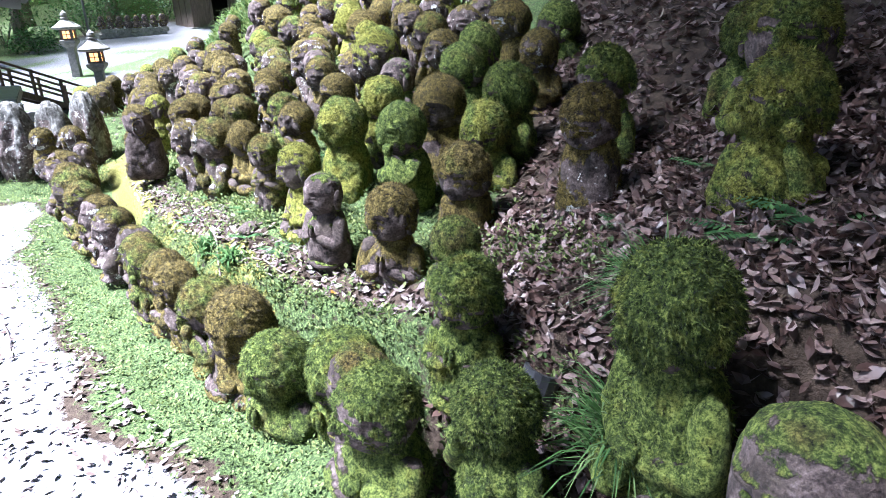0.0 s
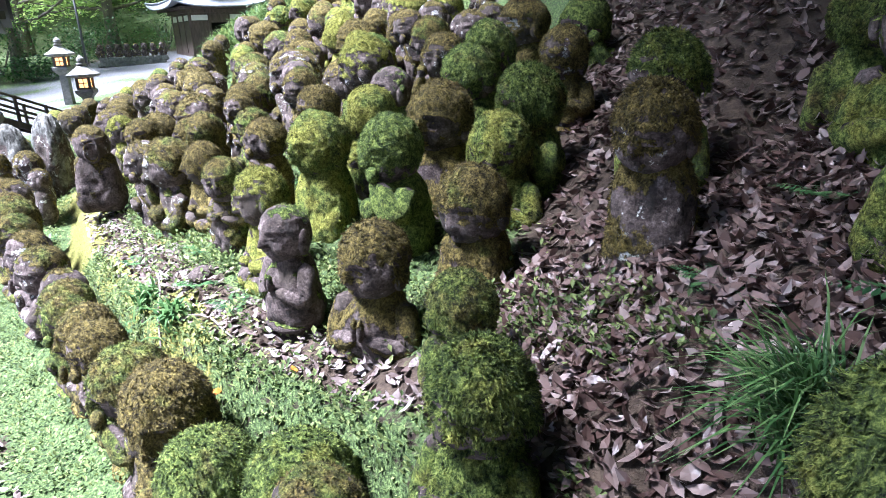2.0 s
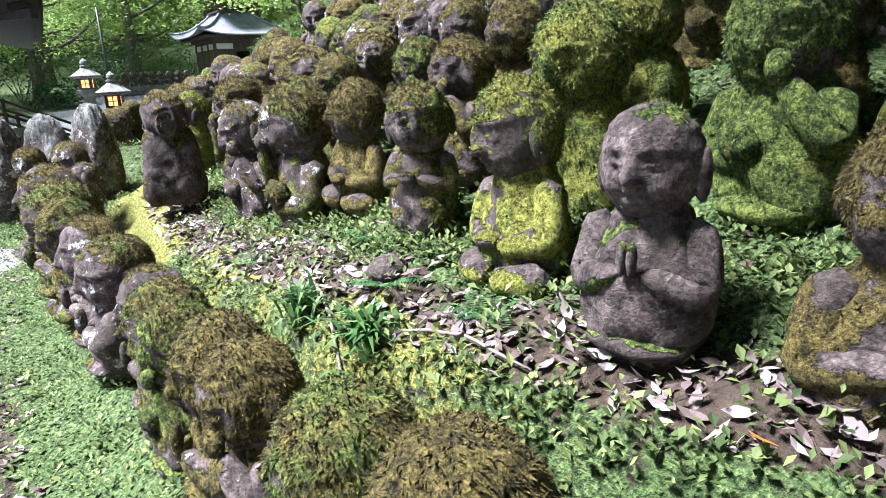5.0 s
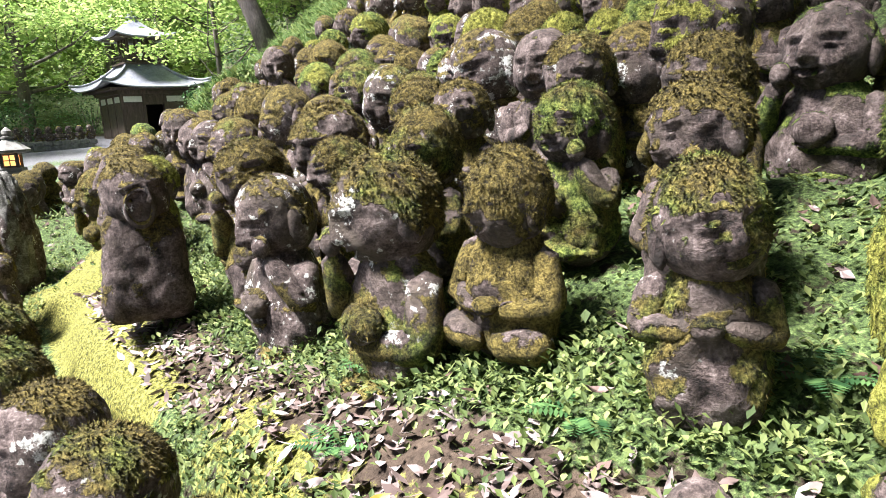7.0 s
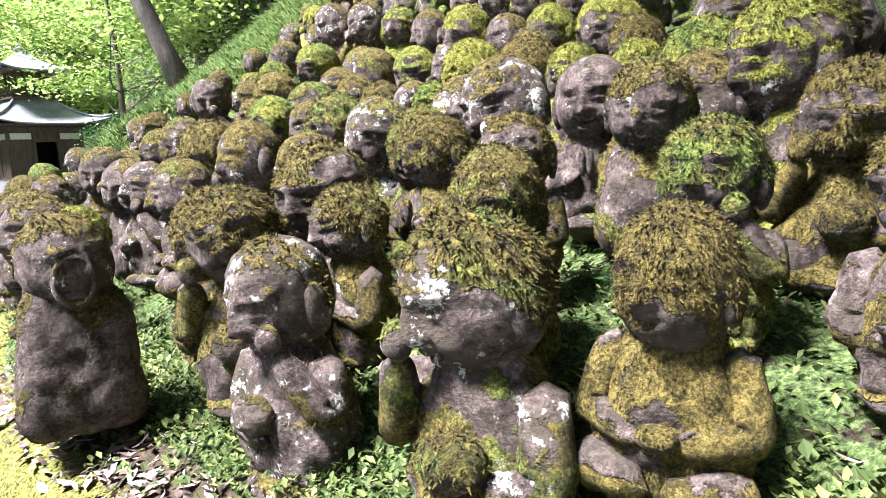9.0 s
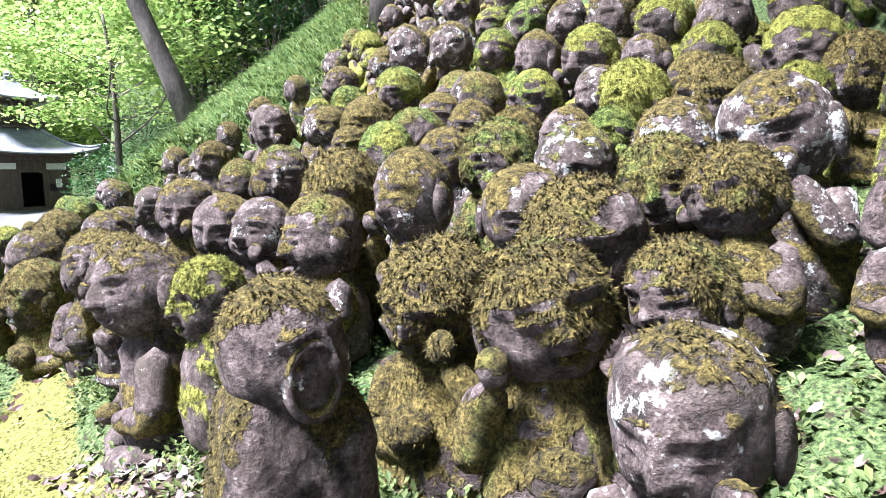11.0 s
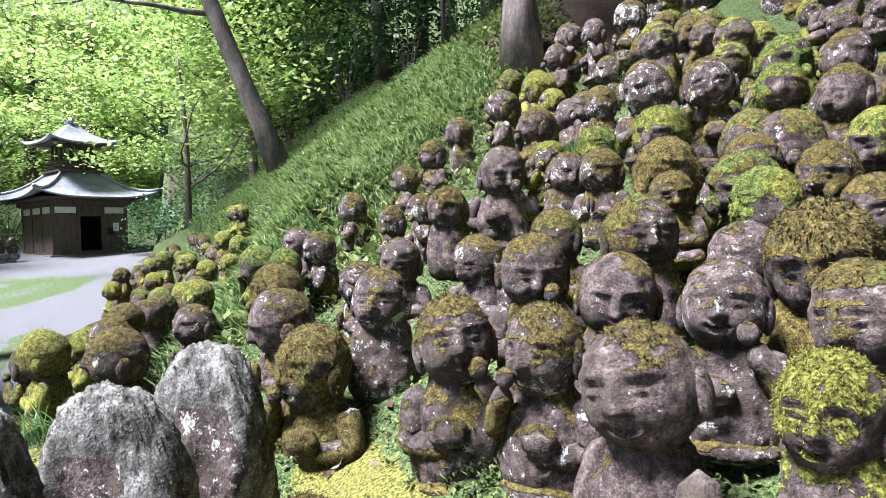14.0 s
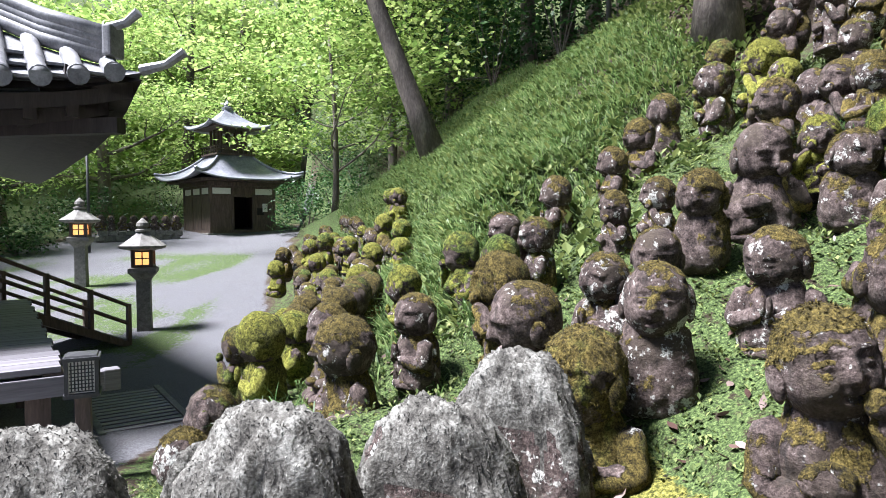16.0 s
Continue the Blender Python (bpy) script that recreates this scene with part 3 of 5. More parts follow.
def statue(style, x, y, z, w, place, drop=None, pose_kind=None, turn=None, face=1.0, n=14, tilt=None, tuft=0, grow=1.0):
    """A small stone saint: the head's middle at (x, y, z), w metres wide."""
    rng = np.random.default_rng(int(abs(x * 7919 + y * 104729 + z * 331) * 10) % 2 ** 31)
    moss, lichen, brown, words = STYLES[style]
    drop = w * (rng.uniform(1.75, 1.95) if place == "ledge" else rng.uniform(1.5, 1.75)) if drop is None else drop
    foot = z - drop
    face *= 1.5 if style == "p" else 1.0
    kind = pose_kind or rng.choice(["pray", "sit", "hold", "block", "pray", "hold"])
    hv, hf = head_shape(n, rng, face * rng.uniform(0.75, 1.1), moss)
    if kind != "niche":
        # long-lobed ears
        for sd in (-1, 1):
            ear, ef = egg(8, (-0.04, sd * 0.475, -0.06), (0.13, 0.075, rng.uniform(0.19, 0.26)), rng, 0.05)
            hv, hf = join((hv, hf), (ear, ef))
    roll, nod, swing = (0, -4, 0) if style == "p" else tilt or (rng.uniform(-10, 10), rng.uniform(-10, 12), rng.uniform(-25, 25))
    rot = np.array(Euler((radians(roll), radians(nod), radians(swing))).to_matrix())
    hv = hv @ rot.T + (0.05, 0, drop / w)
    bv, bf = body_shape(min(n, 20), rng, drop / w - 0.20, kind, moss)
    if place == "litter":
        bv = bv * (0.95, 0.95, 1)
    if kind == "niche":
        # an upright oval frame with a hollow stands before the head
        ov, of = ring_shape()
        ov = ov * 0.66 + (0.47, 0.04, drop / w - 0.14)
        bv, bf = np.concatenate([bv * (1.1, 1.15, 1), ov]), np.concatenate([bf, of + len(bv)])
    seed = rng.uniform(0, 30, 3)
    amount = min(1, max(0, (moss + rng.uniform(-0.10, 0.10)) * grow))
    cover = [moss_cover(hv, hf, amount, seed), moss_cover(bv, bf, amount * 1.08, seed)]
    sets = [(hv, hf, cover[0]), (bv, bf, cover[1])]
    verts = np.concatenate([hv, bv])
    faces = hf.tolist() + (bf + len(hv)).tolist()
    if kind == "niche":
        faces = [list(dict.fromkeys(f)) for f in faces]
    smooth = [True] * len(faces)
    if tuft:
        for sv, sf, sc in sets:
            count = int(tuft * (0.6 if sv is hv else 0.4) * min(1.0, 1.5 * float((sc > 1.05).mean())))
            if count < 40:
                continue
            tv, tf = tufts(sv, sf, count, 0.050 if place == "litter" else 0.040, rng, cover=sc)
            faces += (tf + len(verts)).tolist()
            smooth += [False] * len(tf)
            verts = np.concatenate([verts, tv])
            cover.append(np.full(len(tv), 2.0))
    me = bpy.data.meshes.new("stone_statue")
    me.from_pydata((verts * w).tolist(), [], faces)
    me.polygons.foreach_set("use_smooth", smooth)
    me.materials.append(STONE)
    me.attributes.new("moss", "FLOAT", "POINT").data.foreach_set("value", np.concatenate(cover).astype(np.float32))
    ob = new("stone_statue", me)
    yaw = facing(x, y) + rng.uniform(-22, 22) if turn is None else turn
    ob.matrix_basis = pose(x, y, foot, rng.uniform(-3, 3), rng.uniform(-3, 3), yaw)
    ob.color = (min(1, max(0, moss * grow + rng.uniform(-0.1, 0.1))), min(1, max(0, lichen + rng.uniform(-0.15, 0.15))), min(1, max(0, brown + rng.uniform(-0.25, 0.25))), 1)
    tagged(ob, f"{POSES[kind]} stone statue {words}, {WORDS[place]}", "statue", {"front": "front row statues", "far": "statues along the court"}.get(place, "hillside statues"))
    FEET.append((x, y, foot + 0.02))
    return ob


def stele(x, y, top, wide, tall, turn, label):
    """An upright natural stone with a carved front, furred with grey lichen."""
    rng = np.random.default_rng(int(abs(x * 991 + y * 37) * 10))
    dirs, faces = SPHERES[26]
    s = (np.abs(dirs) ** 3.2).sum(1) ** (-1 / 3.2)
    v = dirs * s[:, None]
    high = ease(v[:, 2], -0.3, 1.0)
    v = v * np.stack([0.36 - 0.14 * high, 0.5 - 0.11 * high ** 3, 0 * high + 0.55 * tall / wide], -1) * wide
    seed = rng.uniform(0, 30, 3)
    v += dirs * (wide * (0.05 * fuzz(dirs * 2 + seed) + 0.025 * fuzz(dirs * 7 + seed) + 0.022 * fuzz(dirs * 20 + seed) + 0.012 * fuzz(dirs * 40 + seed)))[:, None]
    # a hollow with a small seated figure in low relief
    front = (dirs[:, 0] > 0.3) * np.exp(-(v[:, 1] / (wide * 0.26)) ** 4 - ((v[:, 2] - 0.02 * tall) / (tall * 0.30)) ** 4)
    v[:, 0] -= wide * 0.10 * front
    for cy, cz, r, amp in ((0, 0.17, 0.10, 0.12), (0, -0.02, 0.17, 0.10), (0.1, -0.14, 0.10, 0.08), (-0.1, -0.14, 0.10, 0.08)):
        v[:, 0] += wide * amp * (dirs[:, 0] > 0.3) * np.exp(-((v[:, 1] / wide - cy) / r) ** 2 - ((v[:, 2] / tall - cz) / r) ** 2)
    tv, tf = tufts(v, faces, 8000, 0.007, rng, 0.25)
    me = bpy.data.meshes.new("carved_stone")
    me.from_pydata(np.concatenate([v, tv]).tolist(), [], faces.tolist() + (tf + len(v)).tolist())
    me.polygons.foreach_set("use_smooth", [True] * len(faces) + [False] * len(tf))
    me.materials.append(FURRED)
    me.materials.append(STONE)
    bare = (front[faces].mean(1) > 0.35) | ((dirs[:, 2] + 0.9 * fuzz(dirs * 3.1 + seed))[faces].mean(1) < 0.05)
    me.polygons.foreach_set("material_index", bare.astype(int).tolist() + [0] * len(tf))
    ob = new("carved_stone", me)
    ob.matrix_basis = pose(x, y, top - 0.55 * tall, 0, 0, turn)
    ob.color = (0.30, 0.45, 0.6, 1)
    FEET.append((x, y, top - tall))
    return tagged(ob, label, "carved stone", "carved stones by the path")


for x, y, top, wide, tall, turn in ((-4.52, 8.22, 1.06, 0.38, 0.90, -125), (-4.80, 7.95, 0.99, 0.41, 0.85, -118), (-5.20, 7.80, 1.03, 0.43, 0.92, -105), (-5.72, 7.80, 0.98, 0.40, 0.9, -100), (-5.62, 8.75, 0.62, 0.26, 0.5, -90)):
    stele(x, y, top, wide * 1.2, tall, turn, "upright carved stone furred with pale grey lichen")


# ---- the statues, bed by bed: style, head's middle and its width ----
FRONT_ROW = [
    ("g", -0.29, 2.05, 0.55, 0.31), ("b", -0.39, 2.33, 0.47, 0.26), ("g", -0.49, 2.6, 0.38, 0.34), ("g", -0.85, 2.76, 0.31, 0.33),
    ("b", -1.09, 3.08, 0.38, 0.35), ("b", -1.34, 3.28, 0.41, 0.31), ("b", -1.62, 3.57, 0.41, 0.25), ("b", -1.79, 3.72, 0.42, 0.26),
    ("b", -1.97, 3.87, 0.44, 0.22), ("b", -2.1, 4.1, 0.42, 0.26), ("s", -2.24, 4.33, 0.41, 0.25), ("s", -2.5, 4.56, 0.46, 0.3),
    ("s", -2.71, 4.8, 0.49, 0.27), ("b", -2.97, 5.13, 0.51, 0.28), ("b", -3.24, 5.5, 0.52, 0.36), ("b", -3.47, 5.83, 0.53, 0.26),
    ("s", -3.7, 6.16, 0.53, 0.36), ("s", -4.04, 7.12, 0.52, 0.2, "block"), ("w", -4.24, 7.33, 0.62, 0.27, "block"),
    ("w", -4.72, 7.55, 0.6, 0.26, "block"), ("s", -5.86, 9.75, 0.44, 0.26), ("w", -5.80, 9.12, 0.42, 0.24),
]
for style, x, y, z, w, *kind in FRONT_ROW:
    statue(style, x, y, z, w, "front", drop=0.40, pose_kind=kind[0] if kind else None, n=26, tuft=8000 if style == "g" else 6000)
LEDGE_ROW = [
    ("b", 0.02, 2.71, 0.94, 0.22, "hold"), ("b", -0.32, 3.18, 0.93, 0.27, "pray"), ("b", 0.07, 3.34, 1.08, 0.28),
    ("p", -0.7, 3.46, 0.97, 0.22, "pray"), ("y", -0.92, 3.95, 1, 0.25, "sit"), ("b", -1.23, 4.34, 1.02, 0.22, "stand"),
    ("b", -1.52, 4.83, 1.03, 0.22, "sit"), ("b", -1.82, 5.04, 0.99, 0.31, "hold"), ("s", -2.17, 5.54, 0.93, 0.28, "hold"),
    ("b", -2.29, 5.85, 1.06, 0.28), ("b", -1.96, 5.89, 1.07, 0.24), ("s", -2.84, 6.02, 1, 0.27, "niche"), ("b", -2.39, 6.3, 1.02, 0.32),
    ("y", -3.03, 6.89, 0.98, 0.24, "block"), ("s", -3.24, 7.3, 0.98, 0.35, "sit"), ("s", -3.4, 7.7, 1.03, 0.27, "hold"),
    ("s", -3.59, 8.11, 1.01, 0.31, "hold"),
]
for style, x, y, z, w, *kind in LEDGE_ROW:
    turn = -72 if "niche" in kind else -128 if style == "p" else None
    statue(style, x, y, z, w, "ledge", turn=turn, pose_kind=kind[0] if kind else None, n=26, tuft=8000 if style in "gby" else 3500)
SLOPE_A = [
    ("g", 0.24, 3.79, 1.22, 0.28), ("g", -0.24, 3.82, 1.23, 0.28), ("b", -0.04, 4.18, 1.33, 0.32), ("g", -0.69, 4.3, 1.19, 0.31),
    ("b", 0.62, 4.44, 1.59, 0.25), ("g", -0.42, 4.55, 1.31, 0.28), ("g", 0.15, 4.56, 1.49, 0.31), ("b", -1.06, 4.66, 1.18, 0.24),
    ("g", 0.26, 4.72, 1.61, 0.28), ("g", 0.86, 5.07, 1.74, 0.29), ("b", -1.26, 5.08, 1.2, 0.23), ("b", -0.83, 5.11, 1.31, 0.26),
    ("b", -0.03, 5.13, 1.58, 0.28), ("p", -0.37, 5.18, 1.39, 0.28), ("b", -1.66, 5.35, 1.14, 0.24), ("b", 0.51, 5.47, 1.75, 0.33),
    ("y", -0.53, 5.59, 1.52, 0.36), ("b", -1.5, 5.65, 1.26, 0.22), ("b", -1.04, 5.67, 1.38, 0.27), ("w", -0.74, 5.75, 1.4, 0.29),
    ("p", -1.08, 5.91, 1.43, 0.27), ("b", -0.1, 5.98, 1.69, 0.29),
]
SLOPE_B = [
    ("g", -0.58, 6.03, 1.53, 0.34), ("b", -1.62, 6.12, 1.28, 0.26), ("s", 0.23, 6.18, 1.7, 0.35), ("b", -2, 6.24, 1.15, 0.35),
    ("s", -0.28, 6.28, 1.77, 0.26), ("y", -0.65, 6.35, 1.59, 0.22), ("w", -1.24, 6.37, 1.46, 0.36), ("b", -1.57, 6.5, 1.29, 0.29),
    ("s", -0.09, 6.56, 1.81, 0.28), ("w", -2.06, 6.58, 1.24, 0.29), ("w", -1.28, 6.81, 1.43, 0.34), ("y", -0.74, 6.81, 1.62, 0.26),
    ("b", -0.36, 6.86, 1.74, 0.29), ("w", -1.7, 6.88, 1.36, 0.32), ("w", -2.27, 7.03, 1.29, 0.3), ("y", -0.33, 7.14, 1.89, 0.36),
    ("s", -2.59, 7.18, 1.15, 0.3), ("b", -0.83, 7.2, 1.67, 0.36), ("y", -1.35, 7.21, 1.52, 0.23), ("b", -1.86, 7.28, 1.42, 0.33),
    ("b", -2.46, 7.48, 1.29, 0.36), ("s", -2.82, 7.5, 1.16, 0.28),
]
SLOPE_C = [
    ("y", 0.02, 7.52, 2.2, 0.35), ("y", -0.99, 7.53, 1.72, 0.36), ("b", -0.64, 7.54, 1.81, 0.28), ("s", -1.36, 7.56, 1.54, 0.28),
    ("y", -0.45, 7.66, 1.97, 0.3), ("w", -1.96, 7.74, 1.47, 0.27), ("s", -1.05, 7.78, 1.79, 0.26), ("s", -2.46, 7.87, 1.29, 0.29),
    ("b", -1.46, 7.89, 1.59, 0.27), ("s", -2.99, 7.93, 1.17, 0.31), ("s", -0.06, 8.02, 2.27, 0.34), ("s", -0.59, 8.02, 2.01, 0.3),
    ("y", -2.14, 8.08, 1.51, 0.29), ("b", -2.69, 8.25, 1.4, 0.32), ("b", -1.61, 8.29, 1.65, 0.29), ("s", -3.17, 8.3, 1.26, 0.3),
    ("y", -0.25, 8.31, 2.33, 0.36), ("y", -0.75, 8.36, 2.1, 0.36), ("y", -1.11, 8.39, 1.84, 0.32), ("b", -1.86, 8.55, 1.63, 0.36),
    ("b", -2.26, 8.61, 1.6, 0.22), ("b", -2.93, 8.64, 1.39, 0.25),
]
SLOPE_D = [
    ("w", -1.36, 8.71, 1.88, 0.36), ("w", -0.39, 8.75, 2.45, 0.34), ("w", -1.64, 8.76, 1.76, 0.33), ("s", -0.93, 8.84, 2.19, 0.32),
    ("b", -2.09, 8.93, 1.73, 0.36), ("b", -4.08, 8.96, 0.78, 0.36), ("s", -3.17, 9.04, 1.28, 0.28), ("w", -1.45, 9.05, 1.92, 0.34),
    ("w", -3.72, 9.08, 1.09, 0.3), ("y", -1.1, 9.14, 2.29, 0.31), ("s", -0.49, 9.19, 2.53, 0.31), ("w", -2.28, 9.29, 1.79, 0.27),
    ("y", -1.72, 9.47, 2.04, 0.36), ("s", -4.19, 9.53, 0.96, 0.36), ("y", -0.66, 9.59, 2.58, 0.36), ("s", -3.51, 9.6, 1.27, 0.26),
    ("w", -1.26, 9.62, 2.41, 0.36), ("y", -2.06, 9.71, 1.98, 0.28), ("w", -2.32, 9.74, 1.82, 0.27), ("w", -3.75, 9.77, 1.14, 0.27),
    ("w", -5.14, 9.87, 0.77, 0.34), ("b", -3.1, 9.93, 1.6, 0.27),
]
SLOPE_E = [
    ("s", -1.49, 9.96, 2.45, 0.36), ("y", -2.31, 10.06, 1.96, 0.22), ("s", -4.76, 10.08, 0.9, 0.26), ("s", -2.66, 10.09, 1.85, 0.34),
    ("b", -4.21, 10.12, 1.09, 0.33), ("y", -0.53, 10.26, 2.95, 0.32), ("s", -5.26, 10.27, 0.8, 0.27), ("w", -3.19, 10.31, 1.62, 0.22),
    ("w", -1.61, 10.47, 2.45, 0.26), ("w", -3.88, 10.65, 1.36, 0.24), ("s", -3.31, 10.74, 1.54, 0.22), ("y", -0.7, 11.01, 3.14, 0.34),
    ("s", -1.92, 11.08, 2.37, 0.33), ("w", -4.01, 11.12, 1.4, 0.25), ("w", -0.17, 11.31, 3.32, 0.36), ("w", -3.5, 11.56, 1.69, 0.25),
    ("s", -3.01, 11.65, 1.95, 0.25), ("w", -2.68, 11.95, 2.21, 0.28), ("y", -1.49, 12, 2.9, 0.36), ("w", -0.21, 12.31, 3.83, 0.36),
    ("w", -1.76, 12.33, 2.79, 0.34), ("w", -2.23, 12.4, 2.51, 0.3),
]
SLOPE_F = [
    ("s", -0.83, 12.58, 3.66, 0.31), ("y", -0.86, 12.76, 3.31, 0.34),
]
for style, x, y, z, w, *kind in SLOPE_A + SLOPE_B + SLOPE_C + SLOPE_D + SLOPE_E + SLOPE_F:
    statue(style, x, y, z, w, "slope", pose_kind=kind[0] if kind else None, n=26 if y < 9.2 and z < 1.95 else 20, tuft=6000 if style in "gby" and y < 8 and z < 1.8 else (2500 if style in "gby" else 1200))
COURT_ROWS = [
    ("y", -5.72, 10.5, 0.71, 0.3), ("y", -4.18, 10.53, 1.22, 0.24), ("y", -4.79, 10.84, 1.01, 0.24), ("y", -4.35, 11.09, 1.22, 0.27),
    ("y", -5.36, 12.8, 0.59, 0.28), ("y", -5.5, 13.38, 0.51, 0.3), ("y", -5.25, 14.17, 0.8, 0.3), ("y", -5.79, 15.67, 0.62, 0.3),
    ("y", -5.12, 15.85, 1.01, 0.3), ("y", -4.68, 16.32, 1.35, 0.3), ("y", -6.11, 17.29, 0.8, 0.3), ("y", -5, 17.33, 1.43, 0.3),
    ("y", -5.57, 17.43, 1.07, 0.3), ("y", -4.71, 17.84, 1.92, 0.3), ("y", -6.06, 18.08, 1.12, 0.3), ("y", -6.94, 18.33, 0.62, 0.3),
    ("y", -4.86, 18.73, 1.96, 0.3), ("y", -6.41, 18.84, 1.01, 0.3), ("b", -6.95, 19.21, 0.85, 0.3),
]
for style, x, y, z, w, *kind in COURT_ROWS:
    statue(style, x, y, z, w, "far", pose_kind=kind[0] if kind else None, n=14, tuft=0)
LEAF_SLOPE = [
    ("p", 0.72, 1.02, 1.02, 0.31), ("g", 0.25, 1.22, 0.64, 0.25), ("g", 0.6, 1.54, 1.16, 0.3, "sit"), ("g", 0.14, 1.7, 0.75, 0.26),
    ("g", 0.03, 2.22, 0.92, 0.25, "pray"), ("g", 1.16, 2.33, 1.57, 0.29), ("g", 1.46, 2.89, 1.74, 0.35), ("b", 0.65, 2.92, 1.42, 0.25, "block"),
    ("g", 1.44, 3.22, 1.74, 0.24), ("g", 0.8, 3.29, 1.56, 0.26), ("g", 0.41, 3.98, 1.41, 0.29),
]
for style, x, y, z, w, *kind in LEAF_SLOPE:
    statue(style, x, y, z, w, "litter", drop=min(0.62, max(0.42, z - 0.42)), pose_kind=kind[0] if kind else None, n=26, tuft=15000 if style != "p" else 0)

# rows of small saints that line the court, and the upper slope's close ranks
def crowd(points, styles, place, widths, drops, seed, gap, n=8):
    rng = np.random.default_rng(seed)
    taken = [f[:2] for f in FEET]
    for x, y, z in points:
        if any((x - a) ** 2 + (y - b) ** 2 < gap * gap for a, b in taken):
            continue
        w = rng.uniform(*widths)
        statue(str(rng.choice(list(styles))), x, y, z + drops * rng.uniform(0.9, 1.15), w, place, drop=drops * rng.uniform(0.95, 1.2), n=n)
        taken.append((x, y))


def court_rows():
    rng, out = np.random.default_rng(8), []
    for off in (0.30, 0.68, 1.10, 1.55):
        for y in np.arange(10.6, 22.5, 0.36):
            yy = y + rng.uniform(-0.05, 0.05)
            k = int(np.searchsorted(EDGE[:, 1], yy)) if yy > 8.4 else 13
            a, b = EDGE[max(13, min(len(EDGE) - 2, k - 1))], EDGE[max(14, min(len(EDGE) - 1, k))]
            u = (b - a) / np.linalg.norm(b - a)
            x = a[0] + (b[0] - a[0]) * (yy - a[1]) / (b[1] - a[1]) + off * u[1] + rng.uniform(-0.05, 0.05)
            if off > 1.3 and yy < 14:
                continue
            base = float(court(np.array([x]), np.array([yy]))[0]) + 0.18 + 0.40 * off + 0.10 * off * off * (yy > 14)
            out.append((x, yy, base))
    return out


def upper_ranks():
    rng, out = np.random.default_rng(9), []
    for y in np.arange(6.4, 13.0, 0.40):
        for x in np.arange(-1.6, 1.4, 0.40):
            px, py = x + rng.uniform(-0.08, 0.08), y + rng.uniform(-0.08, 0.08)
            near = sorted(((px - a) ** 2 + (py - b) ** 2, c) for a, b, c in FEET + KNOTS)[:3]
            if near[0][0] > 0.8 and py > 11.5:
                continue
            z = sum(c / (q + 0.02) for q, c in near) / sum(1 / (q + 0.02) for q, c in near)
            if px - 0.28 * (py - 6) < 1.1:
                out.append((px, py, z + 0.02))
    return out


crowd(court_rows(), "ywbws", "far", (0.21, 0.26), 0.40, 31, 0.25, n=14)
crowd(upper_ranks(), "ybbwss", "slope", (0.25, 0.30), 0.46, 32, 0.36, n=20)

# ---- the ground: one sheet, fine where the walk passes ----
def lines(lo, hi, fine, a, b):
    """Grid lines: close between a and b, ever wider outside."""
    mid = list(np.arange(a, b + fine / 2, fine))
    out, s, v = [], fine, b
    while v < hi:
        s *= 1.16
        v += s
        out.append(min(v, hi))
    back, s, v = [], fine, a
    while v > lo:
        s *= 1.16
        v -= s
        back.append(max(v, lo))
    return np.array(back[::-1] + mid + out)


GX, GY = lines(-220, 220, 0.045, -6.6, 2.0), lines(-120, 320, 0.045, 0.2, 11.5)
gx, gy = (a.ravel() for a in np.meshgrid(GX, GY))
gz = terrain(gx, gy)
gd = inside(gx, gy)
nx, ny = len(GX), len(GY)
cells = (np.arange(ny - 1)[:, None] * nx + np.arange(nx - 1)).ravel()
ground = mesh_object("ground", np.stack([gx, gy, gz], -1).tolist(), np.stack([cells, cells + 1, cells + nx + 1, cells + nx], -1).tolist(), GROUND, smooth=True)
tagged(ground, "gravel path and court running up to mossy, leafy statue beds on a hillside", "ground", kind="structure")


def litter(x, y):
    """How much of the bed is bare leaf litter: most on the first slope, under the trees."""
    return ease(np.asarray(x) * 1.0 - 0.33 * (np.asarray(y) - 3.0), -0.05, 0.35) * (1 - ease(y, 5.5, 8.0))


# the bright moss strip that closes the ledge
STRIP = np.array([(-2.80, 5.50), (-3.15, 6.05), (-3.46, 6.75), (-3.78, 7.45), (-3.96, 8.1), (-4.02, 8.75)])


def off_strip(x, y):
    """Distance from the middle of the bright moss strip."""
    away = np.full(len(x), 9.0)
    for a, b in zip(STRIP[:-1], STRIP[1:]):
        u, r = b - a, np.stack([x, y], -1) - a
        away = np.minimum(away, np.hypot(*(r - np.clip((r @ u) / (u @ u), 0, 1)[:, None] * u).T))
    return away


